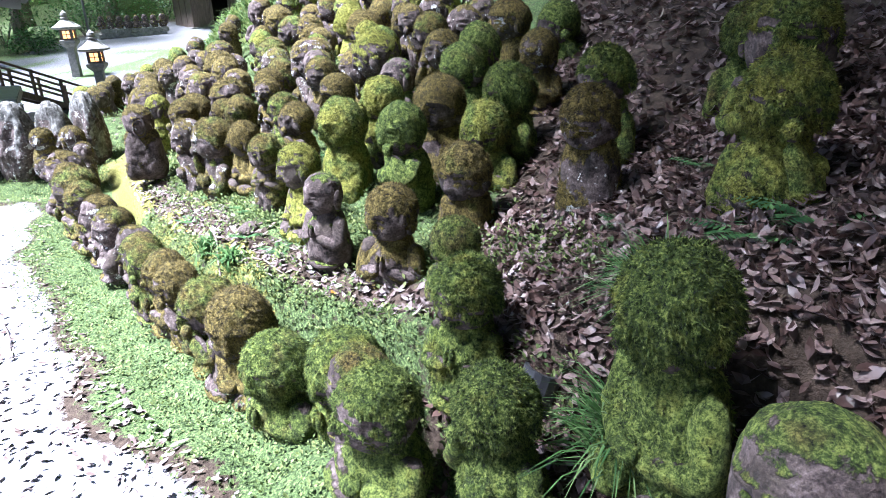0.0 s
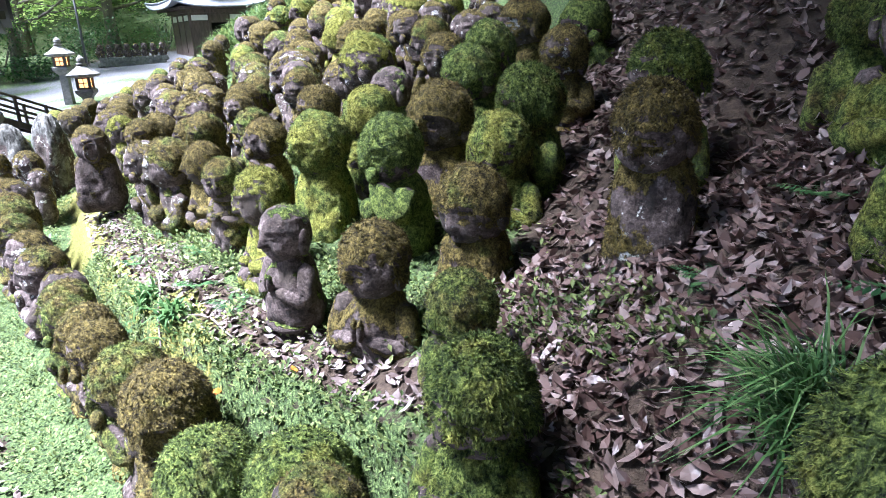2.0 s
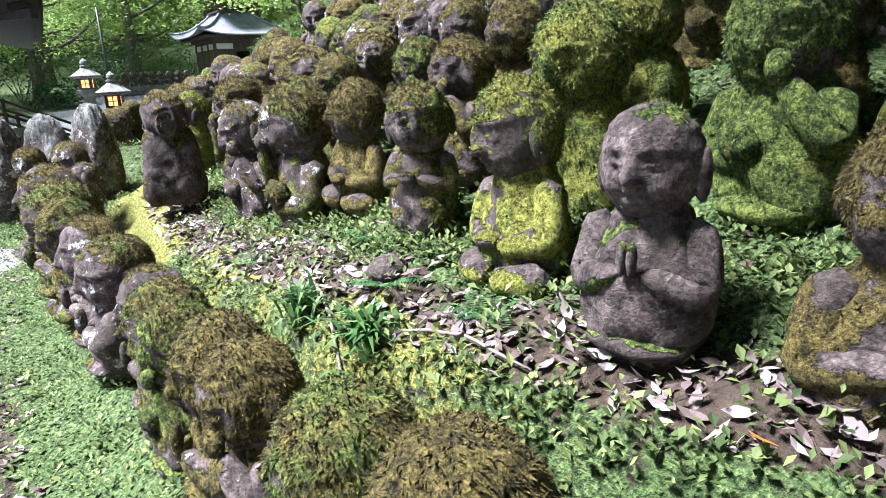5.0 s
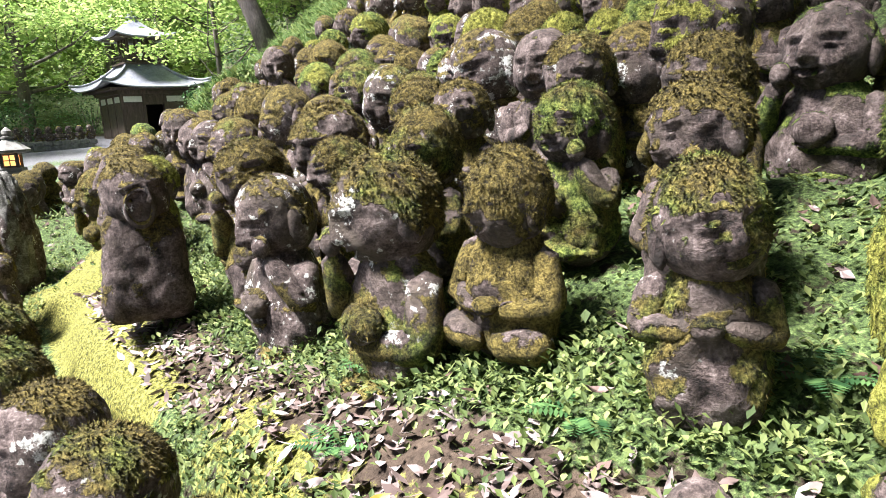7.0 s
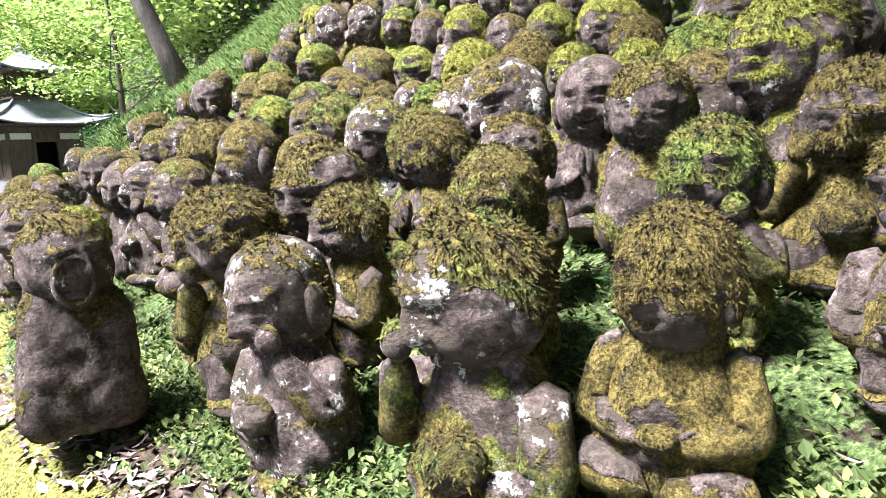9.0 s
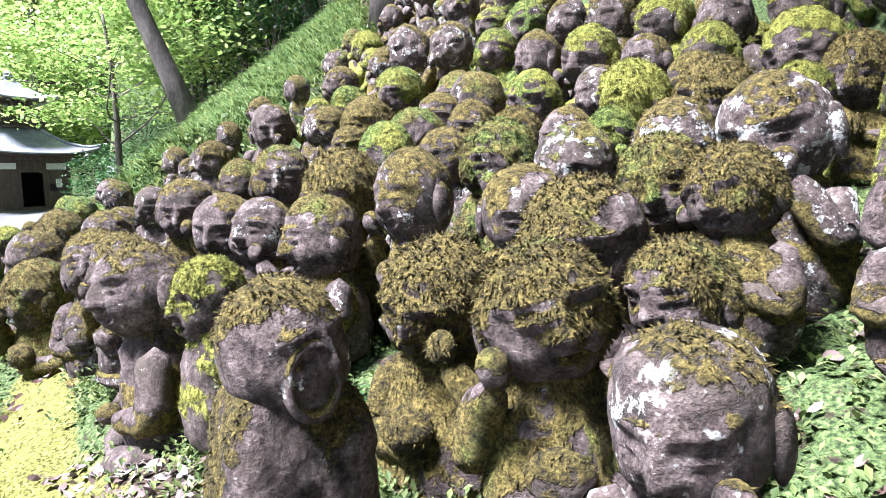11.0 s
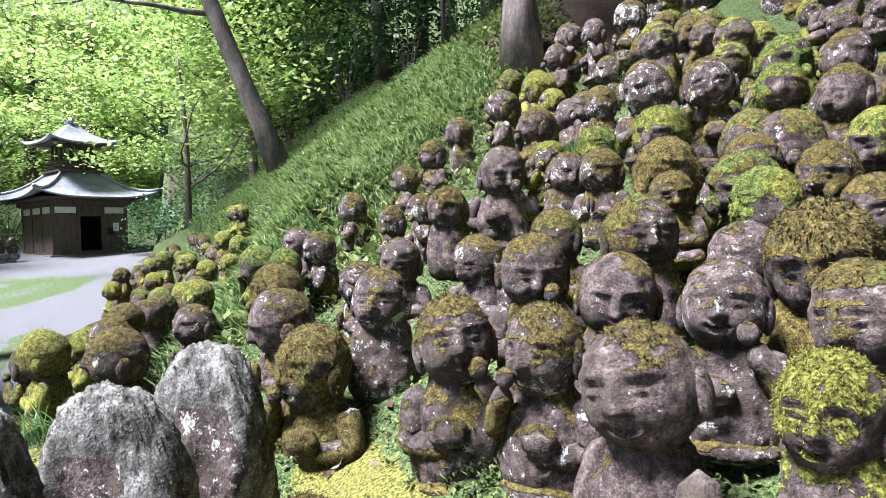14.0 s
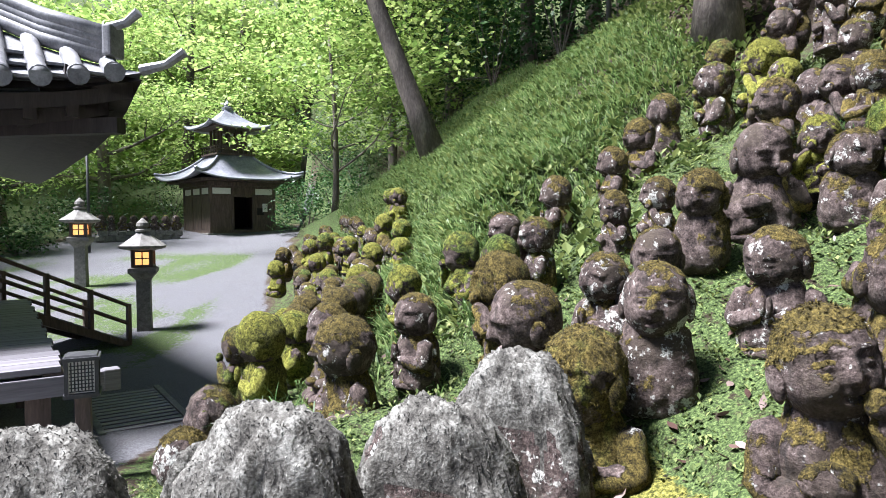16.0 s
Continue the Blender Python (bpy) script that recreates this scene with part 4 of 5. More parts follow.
def masks(x, y, d):
    n = fuzz(np.stack([x * 1.7, y * 1.7, 0 * x], -1))
    path = 1 - ease(d + 0.2 * n, -0.55, -0.15)
    verge = 0.8 * ease(d + 0.25 * n - 0.12 * (1 - ease(y, 3, 5)), -0.60, -0.12) * (1 - ease(y, 9, 12) * 0.3)
    lit = litter(x, y)
    lawn = 0.68 * ease(n, -0.45, 0.1) * ease(y, 13.5, 15) * (1 - ease(y, 27, 30)) * ease(-x - 0.10 * y, 5.9, 6.7)
    shade = ease(d, 3.2, 4.5) * ease(y, 12.5, 15)
    green = np.maximum(np.where(d < 0.45, verge, (0.66 - 0.6 * lit) * (1 - 0.6 * shade)), lawn)
    ledge = ease(d, 0.40, 0.55) * (1 - ease(d, 0.72, 0.95)) * ease(y, 2.6, 3.6) * (1 - ease(y, 9.0, 9.8))
    cushion = ledge * (0.52 + 0.3 * fuzz(np.stack([x * 2.3, y * 2.3, 0 * x + 7], -1)) + 0.35 * ease(y, 5.5, 6.5))
    strip = off_strip(x, y)
    cushion = np.maximum(cushion, 0.95 * (1 - ease(strip + 0.05 * n, 0.10, 0.24)))
    walkway = ease(d, 0.66, 0.74) * (1 - ease(d, 0.88, 1.0)) * ease(y, 2.2, 3.0) * (1 - ease(y, 6.6, 7.4))
    beyond = np.maximum(ease(y, 36.0, 38.0), ease(-x, 16.0, 18.0))
    path, green = path * (1 - beyond), np.maximum(green, 0.6 * beyond)
    return path, np.clip(green * (1 - 0.8 * walkway), 0, 1), np.clip(cushion, 0, 1)


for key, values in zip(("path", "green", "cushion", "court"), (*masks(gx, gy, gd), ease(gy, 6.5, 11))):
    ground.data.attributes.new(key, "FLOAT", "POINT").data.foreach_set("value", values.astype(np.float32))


# ---- small growth and litter ----
def leaf_shape(rng, size, curl=0.3):
    """A pointed, folded leaf lying flat, about its middle."""
    w = size * rng.uniform(0.16, 0.24)
    c = curl * size * rng.uniform(-0.4, 1.0)
    return np.array([(-size / 2, 0, c * 0.6), (-size * 0.12, w, c * 0.25), (size * 0.2, w * 0.85, c * 0.2), (size / 2, 0, c * 0.8), (size * 0.2, -w * 0.85, c * 0.2), (-size * 0.12, -w, c * 0.25), (0, 0, 0)]), [(0, 6, 1), (1, 6, 2), (2, 6, 3), (3, 6, 4), (4, 6, 5), (5, 6, 0)]


def strew(name, material, places, rng, sizes, label, category, tip=25, lift=0.012, curl=0.35):
    verts, faces = [], []
    z = terrain(places[:, 0], places[:, 1])
    for (x, y), h in zip(places, z):
        v, f = leaf_shape(rng, rng.uniform(*sizes), curl)
        r = np.array(Euler((radians(rng.normal(0, tip)), radians(rng.normal(0, tip)), rng.uniform(0, 6.3))).to_matrix())
        faces += [tuple(i + len(verts) for i in q) for q in f]
        verts += (v @ r.T + (x, y, h + lift * rng.uniform(0.6, 2.2))).tolist()
    return tagged(mesh_object(name, verts, faces, material), label, category, kind="stuff")


def scatter(rng, count, x0, x1, y0, y1, keep):
    """count places in a rectangle, thinned by keep(x, y, d), the chance to stay."""
    out = np.zeros((0, 2))
    while len(out) < count:
        p = np.stack([rng.uniform(x0, x1, 4 * count), rng.uniform(y0, y1, 4 * count)], -1)
        d = inside(p[:, 0], p[:, 1])
        out = np.concatenate([out, p[rng.random(len(p)) < keep(p[:, 0], p[:, 1], d)]])
    return out[:count]


rng = np.random.default_rng(11)
strew("leaf_litter", DEAD_LEAF, scatter(rng, 13000, -1.5, 3.2, 0.2, 8, lambda x, y, d: (d > 0.15) * litter(x, y)), rng, (0.045, 0.095), "brown fallen leaves covering the shaded slope", "fallen leaves")
strew("near_leaf_litter", DEAD_LEAF, scatter(rng, 8500, 0.15, 2.4, 0.3, 3.2, lambda x, y, d: (d > 0.3) * 1.0), rng, (0.035, 0.078), "brown fallen leaves thick between the first statues", "fallen leaves", tip=30, curl=0.5, lift=0.024)
strew("ledge_leaf_litter", PALE_LEAF, scatter(rng, 1500, -4, 0.6, 2.3, 7.4, lambda x, y, d: ease(d, 0.62, 0.74) * (1 - ease(d, 0.9, 1.02))), rng, (0.03, 0.075), "pale dry leaves lying along the ledge", "fallen leaves")
strew("path_leaf_litter", PALE_LEAF, scatter(rng, 5200, -6, 0.5, 0.6, 9, lambda x, y, d: (d < -0.12) * 0.9 * np.exp(-np.maximum(y - 3, 0) / 3)), rng, (0.03, 0.075), "dry grey leaves trodden into the gravel path", "fallen leaves", tip=12)
strew("bed_leaf_litter", DEAD_LEAF, scatter(rng, 1500, -5, 0.5, 2.5, 11, lambda x, y, d: (d > 0.9) * 0.5), rng, (0.04, 0.08), "scattered fallen leaves between the statues", "fallen leaves")


def growth(name, material, places, rng, sizes, leaves, label, category, spread=0.9):
    """Low leafy plants: a few small leaves on short stalks at every place."""
    verts, faces = [], []
    z = terrain(places[:, 0], places[:, 1])
    for (x, y), h in zip(places, z):
        for _ in range(leaves):
            s = rng.uniform(*sizes)
            a, tip = rng.uniform(0, 6.3), rng.uniform(0.2, 1.1) * spread
            out = np.array((math.cos(a) * math.cos(tip), math.sin(a) * math.cos(tip), math.sin(tip)))
            side = np.array((-math.sin(a), math.cos(a), rng.uniform(-0.3, 0.3))) * s * rng.uniform(0.22, 0.34)
            base = np.array((x, y, h)) + out * s * rng.uniform(0.1, 0.9) + rng.normal(0, 0.018, 3) + (0, 0, 0.006)
            k = len(verts)
            verts += [base.tolist(), (base + out * s * 0.5 + side + (0, 0, s * 0.1)).tolist(), (base + out * s).tolist(), (base + out * s * 0.5 - side + (0, 0, s * 0.1)).tolist()]
            faces += [(k, k + 1, k + 2), (k, k + 2, k + 3)]
    return tagged(mesh_object(name, verts, faces, material), label, category, kind="stuff")


growth("verge_grass", HERB, scatter(rng, 7000, -6.4, 0.8, 0.8, 11, lambda x, y, d: ease(d - 0.12 * (1 - ease(y, 3, 5)), -0.52, -0.1) * (1 - ease(d, 0.3, 0.5))), rng, (0.012, 0.032), 4, "short bright green weeds along the path edge", "ground cover")
growth("ledge_herbs", HERB, scatter(rng, 5200, -4.6, 0.6, 1.8, 9.6, lambda x, y, d: np.maximum(ease(d, 0.36, 0.5) * (1 - ease(d, 0.62, 0.72)) * 0.8, 0.7 * ease(d, 0.9, 1.05) * (1 - ease(d, 1.2, 1.4))) * (off_strip(x, y) > 0.22)), rng, (0.014, 0.036), 6, "small-leaved green herbs growing on the ledge face", "ground cover")
growth("bed_herbs", HERB, scatter(rng, 15000, -5.8, 0.4, 3, 13, lambda x, y, d: (d > 0.75) * (1 - litter(x, y)) * 0.9 * ease(off_strip(x, y), 0.06, 0.24)), rng, (0.014, 0.038), 5, "green ground cover between the statues", "ground cover")


def blades(name, places, rng, length, count, label, category, material=GRASS, lean=(0, 0), width=0.006):
    """Tufts of long arching grass."""
    verts, faces = [], []
    z = terrain(places[:, 0], places[:, 1])
    for (x, y), h in zip(places, z):
        for _ in range(count):
            a = rng.uniform(0, 6.3)
            ln, bend = rng.uniform(*length), rng.uniform(0.35, 1.1)
            out = np.array((math.cos(a) + lean[0], math.sin(a) + lean[1], 0))
            side = np.array((-math.sin(a), math.cos(a), 0)) * width
            p = np.array((x, y, h)) + rng.normal(0, 0.02, 3) * (1, 1, 0)
            k = len(verts)
            for s, wd in ((0, 0.8), (0.35, 1), (0.7, 0.7)):
                q = p + out * ln * bend * s ** 1.6 * 0.8 + (0, 0, ln * (s - bend * 0.55 * s * s))
                verts += [(q - side * wd).tolist(), (q + side * wd).tolist()]
            verts.append((p + out * ln * bend * 0.8 + (0, 0, ln * (1 - bend * 0.55 - 0.12 * bend))).tolist())
            faces += [(k, k + 1, k + 3, k + 2), (k + 2, k + 3, k + 5, k + 4), (k + 4, k + 5, k + 6)]
    return mesh_object(name, verts, faces, material)


def grass_tuft(x, y, r, count, length, label, lean=(-0.3, -0.2), width=0.004):
    pts = np.stack([rng.normal(x, r * 0.5, count), rng.normal(y, r * 0.5, count)], -1)
    ob = blades("grass_tuft", pts, rng, length, 3, label, "grass", SEDGE, width=width, lean=lean)
    return tagged(ob, label, "grass tuft")


grass_tuft(0.66, 1.95, 0.06, 110, (0.18, 0.32), "long arching green grass among fallen leaves", (-0.5, -0.2), 0.0034)
grass_tuft(0.50, 1.68, 0.05, 75, (0.26, 0.40), "long arching green grass beside mossy heads", (-0.35, -0.2), 0.0038)
grass_tuft(-1.75, 10.7, 0.16, 50, (0.2, 0.34), "bright green grass clump between statues")
grass_tuft(-5.45, 9.5, 0.14, 50, (0.2, 0.35), "green grass clump at the court's edge")
meadow = blades("slope_grass", scatter(rng, 15000, -6.2, -1.0, 9.5, 24, lambda x, y, d: (d > 1.2) * ease(y - 0.9 * (x + 3.0), 11.5, 13.0)), rng, (0.08, 0.30), 3, "", "", width=0.007, lean=(-0.6, -0.2))
tagged(meadow, "long green grass covering the open slope", "grass", kind="stuff")
court_grass = blades("bed_grass", scatter(rng, 1500, -6.2, -3.4, 9.6, 20, lambda x, y, d: (d > 0.2) * (d < 2.2) * 0.8), rng, (0.06, 0.16), 3, "", "", width=0.006)
tagged(court_grass, "green grass between the rows along the court", "grass", kind="stuff")


growth("slope_weeds", HERB, scatter(rng, 9000, -6.0, 0.5, 10.5, 23, lambda x, y, d: (d > 1.4) * ease(y - 0.9 * (x + 3.0), 10.5, 12.5)), rng, (0.04, 0.13), 5, "broad-leaved weeds and small ferns on the open slope", "weeds")


def fern(x, y, size, fronds, turn=0.0):
    verts, faces = [], []
    base = Vector((0, 0, 0))
    for i in range(fronds):
        a = turn + 2 * math.pi * i / fronds + rng.uniform(-0.3, 0.3)
        ln, rise = size * rng.uniform(0.75, 1.1), rng.uniform(0.4, 0.8)
        out, side = Vector((math.cos(a), math.sin(a), 0)), Vector((-math.sin(a), math.cos(a), 0))
        steps = 13
        for k in range(1, steps):
            s = k / steps
            p = base + out * ln * s + Vector((0, 0, ln * (rise * s - 0.75 * s * s * rise)))
            reach = ln * 0.22 * math.sin(math.pi * min(1, s * 0.9 + 0.12)) + 0.006
            for sd in (-1, 1):
                q = len(verts)
                tip = p + side * sd * reach + out * reach * 0.35 + Vector((0, 0, -0.12 * reach))
                mid = p.lerp(tip, 0.5)
                verts.extend([p, mid + out * reach * 0.16, tip, mid - out * reach * 0.16])
                faces.append((q, q + 1, q + 2, q + 3))
    ob = mesh_object("fern", verts, faces, FERN)
    ob.matrix_basis = pose(x, y, height(x, y) + 0.01)
    return tagged(ob, "small green fern with arching fronds on the bed", "fern", "ferns")


for x, y, s in ((1.02, 2.12, 0.24), (1.2, 2.05, 0.26), (1.12, 2.75, 0.2), (0.72, 2.55, 0.14), (-0.75, 5.35, 0.2), (-0.6, 5.8, 0.18), (-1.25, 5.62, 0.15), (-1.0, 4.3, 0.16), (-0.9, 4.9, 0.18), (-1.45, 4.45, 0.14), (-1.35, 4.05, 0.15),
                (-1.05, 3.72, 0.15), (-1.9, 5.05, 0.13), (-2.0, 4.75, 0.13), (-1.5, 3.75, 0.16), (-1.8, 4.1, 0.14), (-1.2, 7.2, 0.18), (-1.7, 7.35, 0.16), (-2.2, 7.3, 0.16), (-0.9, 7.75, 0.18), (-2.55, 6.75, 0.14), (-1.35, 8.4, 0.16)):
    fern(x, y, s, 7, rng.uniform(0, 6))

# ---- trees ----
def limb(rng, start, way, length, radius, verts, faces, depth, tips):
    pts, radii, p, d = [Vector(start)], [radius], Vector(start), Vector(way).normalized()
    n = 6
    for i in range(n):
        d = (d + Vector(rng.normal(0, 0.16, 3)) + Vector((0, 0, 0.05))).normalized()
        p = p + d * length / n
        pts.append(p.copy())
        radii.append(radius * (1 - 0.72 * (i + 1) / n))
        if depth and i >= 2:
            s = Vector((d.y, -d.x, rng.uniform(0.0, 0.5))).normalized() * rng.choice((-1, 1))
            limb(rng, p, d * 0.5 + s + Vector((0, 0, 0.1)), length * rng.uniform(0.4, 0.6), radii[-1] * 0.6, verts, faces, depth - 1, tips)
        if depth == 0 and i >= 1:
            tips.append(p.copy())
    tube(pts, radii, 7 if depth > 1 else 5, verts, faces)


def leaves(rng, tips, per, size, spread, flat, keep=None):
    n = len(tips) * per
    at = np.repeat(np.array([tuple(t) for t in tips]), per, 0) + rng.normal(0, 1, (n, 3)) * (spread, spread, spread * flat)
    a = rng.uniform(0, 6.3, n)
    tip = rng.normal(0, 0.45, n)
    u = np.stack([np.cos(a) * np.cos(tip), np.sin(a) * np.cos(tip), np.sin(tip)], -1)
    w = np.cross(u, rng.normal(0, 0.4, (n, 3)) + (0, 0, 1))
    w /= np.linalg.norm(w, axis=1)[:, None]
    s = size * rng.uniform(0.6, 1.4, n)[:, None]
    v = np.stack([at - u * s * 0.5, at + w * s * 0.32, at + u * s * 0.5, at - w * s * 0.32], 1).reshape(-1, 3)
    return v.tolist(), np.arange(4 * n).reshape(-1, 4).tolist()


def tree(x, y, trunk, radius, lean, seed, leaf, label, first=0.4, limbs=7, reach=3.0, per=26, size=0.16, spread=0.5, flat=0.35, z=None):
    """A broadleaf tree: trunk, limbs and a crown of many leaves in loose tiers."""
    rng = np.random.default_rng(seed)
    top = empty("tree", pose(x, y, height(x, y) - 0.1 if z is None else z), label, "tree", "woodland trees")
    verts, faces, tips = [], [], []
    pts = [Vector((lean[0] * s * trunk + 0.12 * math.sin(3 * s + seed), lean[1] * s * trunk + 0.12 * math.cos(2 * s + seed), s * trunk)) for s in np.linspace(0, 1, 9)]
    tube(pts, [radius * (1.5 if i == 0 else 1.12 - 0.75 * i / 8) for i in range(9)], 12, verts, faces)
    for i in range(limbs):
        s = first + (1 - first) * (i + 0.5) / limbs
        a = i * 2.4 + seed
        p = pts[min(8, int(s * 8))]
        limb(rng, p, (math.cos(a), math.sin(a), rng.uniform(0.05, 0.5)), reach * rng.uniform(0.7, 1.1) * (1.15 - 0.5 * s), radius * 0.42 * (1.2 - s), verts, faces, 1, tips)
    mesh_object("trunk", verts, faces, BARK, top, smooth=True)
    v, f = leaves(rng, tips, per, size, spread, flat)
    mesh_object("crown", v, f, leaf, top)
    return top


MAPLE_WORDS = "light green maple with spreading tiers of leaves behind the court"
tree(-3.9, 20.6, 9.5, 0.22, (-0.34, 0.05), 3, MAPLE, "tall dark maple trunk leaning from the grassy slope", first=0.42, limbs=9, reach=5.0, per=26, size=0.13, spread=0.6, flat=0.2)
for i, (x, y, h, r) in enumerate(((-18.5, 38.5, 9, 0.3), (-13.5, 45, 11, 0.3), (-7.0, 44, 10, 0.25), (-19, 31, 8, 0.25), (-4.6, 34, 8.5, 0.2), (-23, 38, 11, 0.3), (-4.2, 29, 8.5, 0.16), (-10, 47, 12, 0.3), (-17, 47, 13, 0.3), (-27, 31, 10, 0.3), (-3.0, 36, 9, 0.2), (-6.5, 26.5, 5.5, 0.10), (-21, 25, 8, 0.2))):
    tree(x, y, h, r, (0.05 * math.sin(i), 0.04), 20 + i, MAPLE, MAPLE_WORDS, first=0.22, limbs=12, reach=4.4, per=42, size=0.18, spread=0.75, flat=0.22)
# hill woods; the last seven, mostly out of view, are added to block sky light
for i, (x, y, h, r) in enumerate(((-0.6, 26, 10, 0.22), (2.0, 23, 11, 0.25), (-2.6, 30, 10, 0.16), (4.5, 19, 11, 0.3), (1.5, 30, 12, 0.25), (5, 26, 12, 0.3), (6, 12, 11, 0.3), (5.5, 5, 11, 0.3), (-1.5, 38, 13, 0.3), (4.0, 34, 13, 0.3), (7.5, 17, 12, 0.3), (3.6, 1.5, 9, 0.25), (3.9, -3, 10, 0.25), (3.2, 9, 9, 0.25), (2.5, -8, 10, 0.3), (7, 0, 12, 0.3), (-2.5, -9, 10, 0.3), (-7, -8, 10, 0.3))):
    tree(x, y, h, r, (0.04 * math.sin(2 * i), -0.03), 60 + i, WOODS, "dark evergreen tree of the hill's woods and the added shade canopy", first=0.25, limbs=12, reach=4.2, per=26, size=0.26, spread=0.8, flat=0.55)
tree(-0.55, 14.4, 9.0, 0.24, (0.02, 0.10), 5, WOODS, "old pale-barked tree with mossy foot above the statues", first=0.55, limbs=8, reach=4.0, per=26, size=0.24, spread=0.7, flat=0.5)


# added canopy, trunks kept out of view: blocks sun and sky over the slope
tree(2.4, -1.6, 6.0, 0.3, (-0.60, 0.45), 91, WOODS, "added unseen leaning evergreen that shades the first statues", first=0.45, limbs=22, reach=4.6, per=10, size=0.20, spread=0.7, flat=0.4)
tree(3.6, 4.6, 5.2, 0.3, (-0.90, 0.05), 92, WOODS, "added unseen leaning evergreen that shades the slope", first=0.5, limbs=22, reach=4.4, per=11, size=0.20, spread=0.7, flat=0.4)
tree(3.4, 11.0, 9.0, 0.3, (-0.12, 0.0), 93, WOODS, "added evergreen shading the upper ranks", first=0.5, limbs=15, reach=5.0, per=60, size=0.34, spread=0.8, flat=0.5)
tree(3.2, 2.6, 7.5, 0.26, (-0.10, 0.0), 94, WOODS, "added unseen evergreen shading the leaf litter", first=0.55, limbs=15, reach=5.0, per=60, size=0.34, spread=0.8, flat=0.5)


def woods_far(name, near, far, count, material, label, seed):
    """The wooded hills around: clumps of leaves on the rising ground, too many to count."""
    rng = np.random.default_rng(seed)
    pts = []
    for _ in range(count):
        a, r = rng.uniform(near, far), rng.uniform(48, 95)
        x, y = math.sin(a) * r, math.cos(a) * r
        base = float(terrain([x], [y], False)[0])
        for k in range(9):
            pts.append((x + rng.normal(0, 2.2), y + rng.normal(0, 2.2), base + rng.uniform(0.5, 10)))
    v, f = leaves(rng, pts, 30, 0.6, 1.2, 0.5)
    tagged(mesh_object(name, v, f, material), label, "woods", kind="stuff")


woods_far("far_woods", -1.15, -0.02, 270, MAPLE, "sunlit green woods on the far hillside", 77)
woods_far("hill_woods", -0.02, 0.9, 200, WOODS, "dark evergreen woods on top of the hill", 78)


def bush(x, y, r, h, seed, material=WOODS, label="low dark green bush beside the court"):
    rng = np.random.default_rng(seed)
    tips = [(math.cos(a) * r * q, math.sin(a) * r * q, h * rng.uniform(0.15, 1)) for a, q in zip(rng.uniform(0, 6.3, 60), rng.uniform(0, 1, 60) ** 0.5)]
    top = empty("bush", pose(x, y, height(x, y)), label, "bush", "bushes")
    v, f = leaves(rng, tips, 22, 0.12, r * 0.18, 0.8)
    mesh_object("crown", v, f, material, top)
    verts, faces = [], []
    for i in range(5):
        tube([(0, 0, -0.05), (math.cos(i * 1.3) * r * 0.4, math.sin(i * 1.3) * r * 0.4, h * 0.7)], [0.03, 0.012], 5, verts, faces)
    mesh_object("stem", verts, faces, BARK, top)


for i, (x, y, r, h) in enumerate(((-19, 29.5, 2.0, 2.2), (-17.0, 32.5, 1.5, 1.6), (-22, 28, 2.0, 2.0), (-7.2, 37.5, 1.6, 1.8), (-16.5, 27.5, 1.0, 0.9), (-7.8, 38.5, 1.8, 2.2), (-9.3, 40, 1.8, 2.0), (-6.3, 35.5, 1.5, 1.8), (-15.2, 38, 1.8, 2.2), (-18, 36, 1.6, 1.8), (-8.2, 33.0, 1.2, 1.9), (-7.0, 32.0, 1.2, 1.7), (-8.6, 36.4, 1.3, 2.6))):
    bush(x, y, r, h, 300 + i)
for i, (x, y, r, h) in enumerate(((-3.2, 27.5, 1.8, 3.0), (-1.9, 25.0, 1.7, 3.2), (-0.4, 23.2, 1.7, 3.2), (1.0, 21.6, 1.7, 3.2), (2.4, 20.0, 1.7, 3.0), (-0.6, 27.5, 2.0, 4.2), (1.6, 25.0, 2.0, 4.2), (3.4, 23.0, 2.0, 4.0), (3.6, 17.5, 1.6, 2.8))):
    bush(x, y, r, h, 340 + i, label="dark evergreen shrub in the shade under the hill's trees")


# ---- two-storeyed pavilion at the end of the court ----
def curved_roof(side, eave, rise, lip, core, thick=0.07):
    """A square roof with upswept corners: side is half the eave's width, core half the top's."""
    verts, faces, n, m = [], [], 16, 9
    for sgn in (1, 0):
        for q in range(4):
            for i in range(m + 1):
                s = i / m
                half = core + (side - core) * s
                z = eave + rise * (1 - s) ** 1.7 - (1 - sgn) * thick * (1 if s > 0.02 else 0.5)
                for k in range(n + 1):
                    u = 2 * k / n - 1
                    p = (half * u, -half, z + lip * abs(u) ** 3.2 * s ** 2.2)
                    c, w = math.cos(q * math.pi / 2), math.sin(q * math.pi / 2)
                    verts.append((p[0] * c - p[1] * w, p[0] * w + p[1] * c, p[2]))
    per = (m + 1) * (n + 1)
    for layer in (0, 1):
        for q in range(4):
            o = (layer * 4 + q) * per
            for i in range(m):
                for k in range(n):
                    f = (o + i * (n + 1) + k, o + (i + 1) * (n + 1) + k, o + (i + 1) * (n + 1) + k + 1, o + i * (n + 1) + k + 1)
                    faces.append(f if layer == 0 else f[::-1])
    for q in range(4):
        a, b = q * per + m * (n + 1), (4 + q) * per + m * (n + 1)
        for k in range(n):
            faces.append((a + k, b + k, b + k + 1, a + k + 1))
    return verts, faces


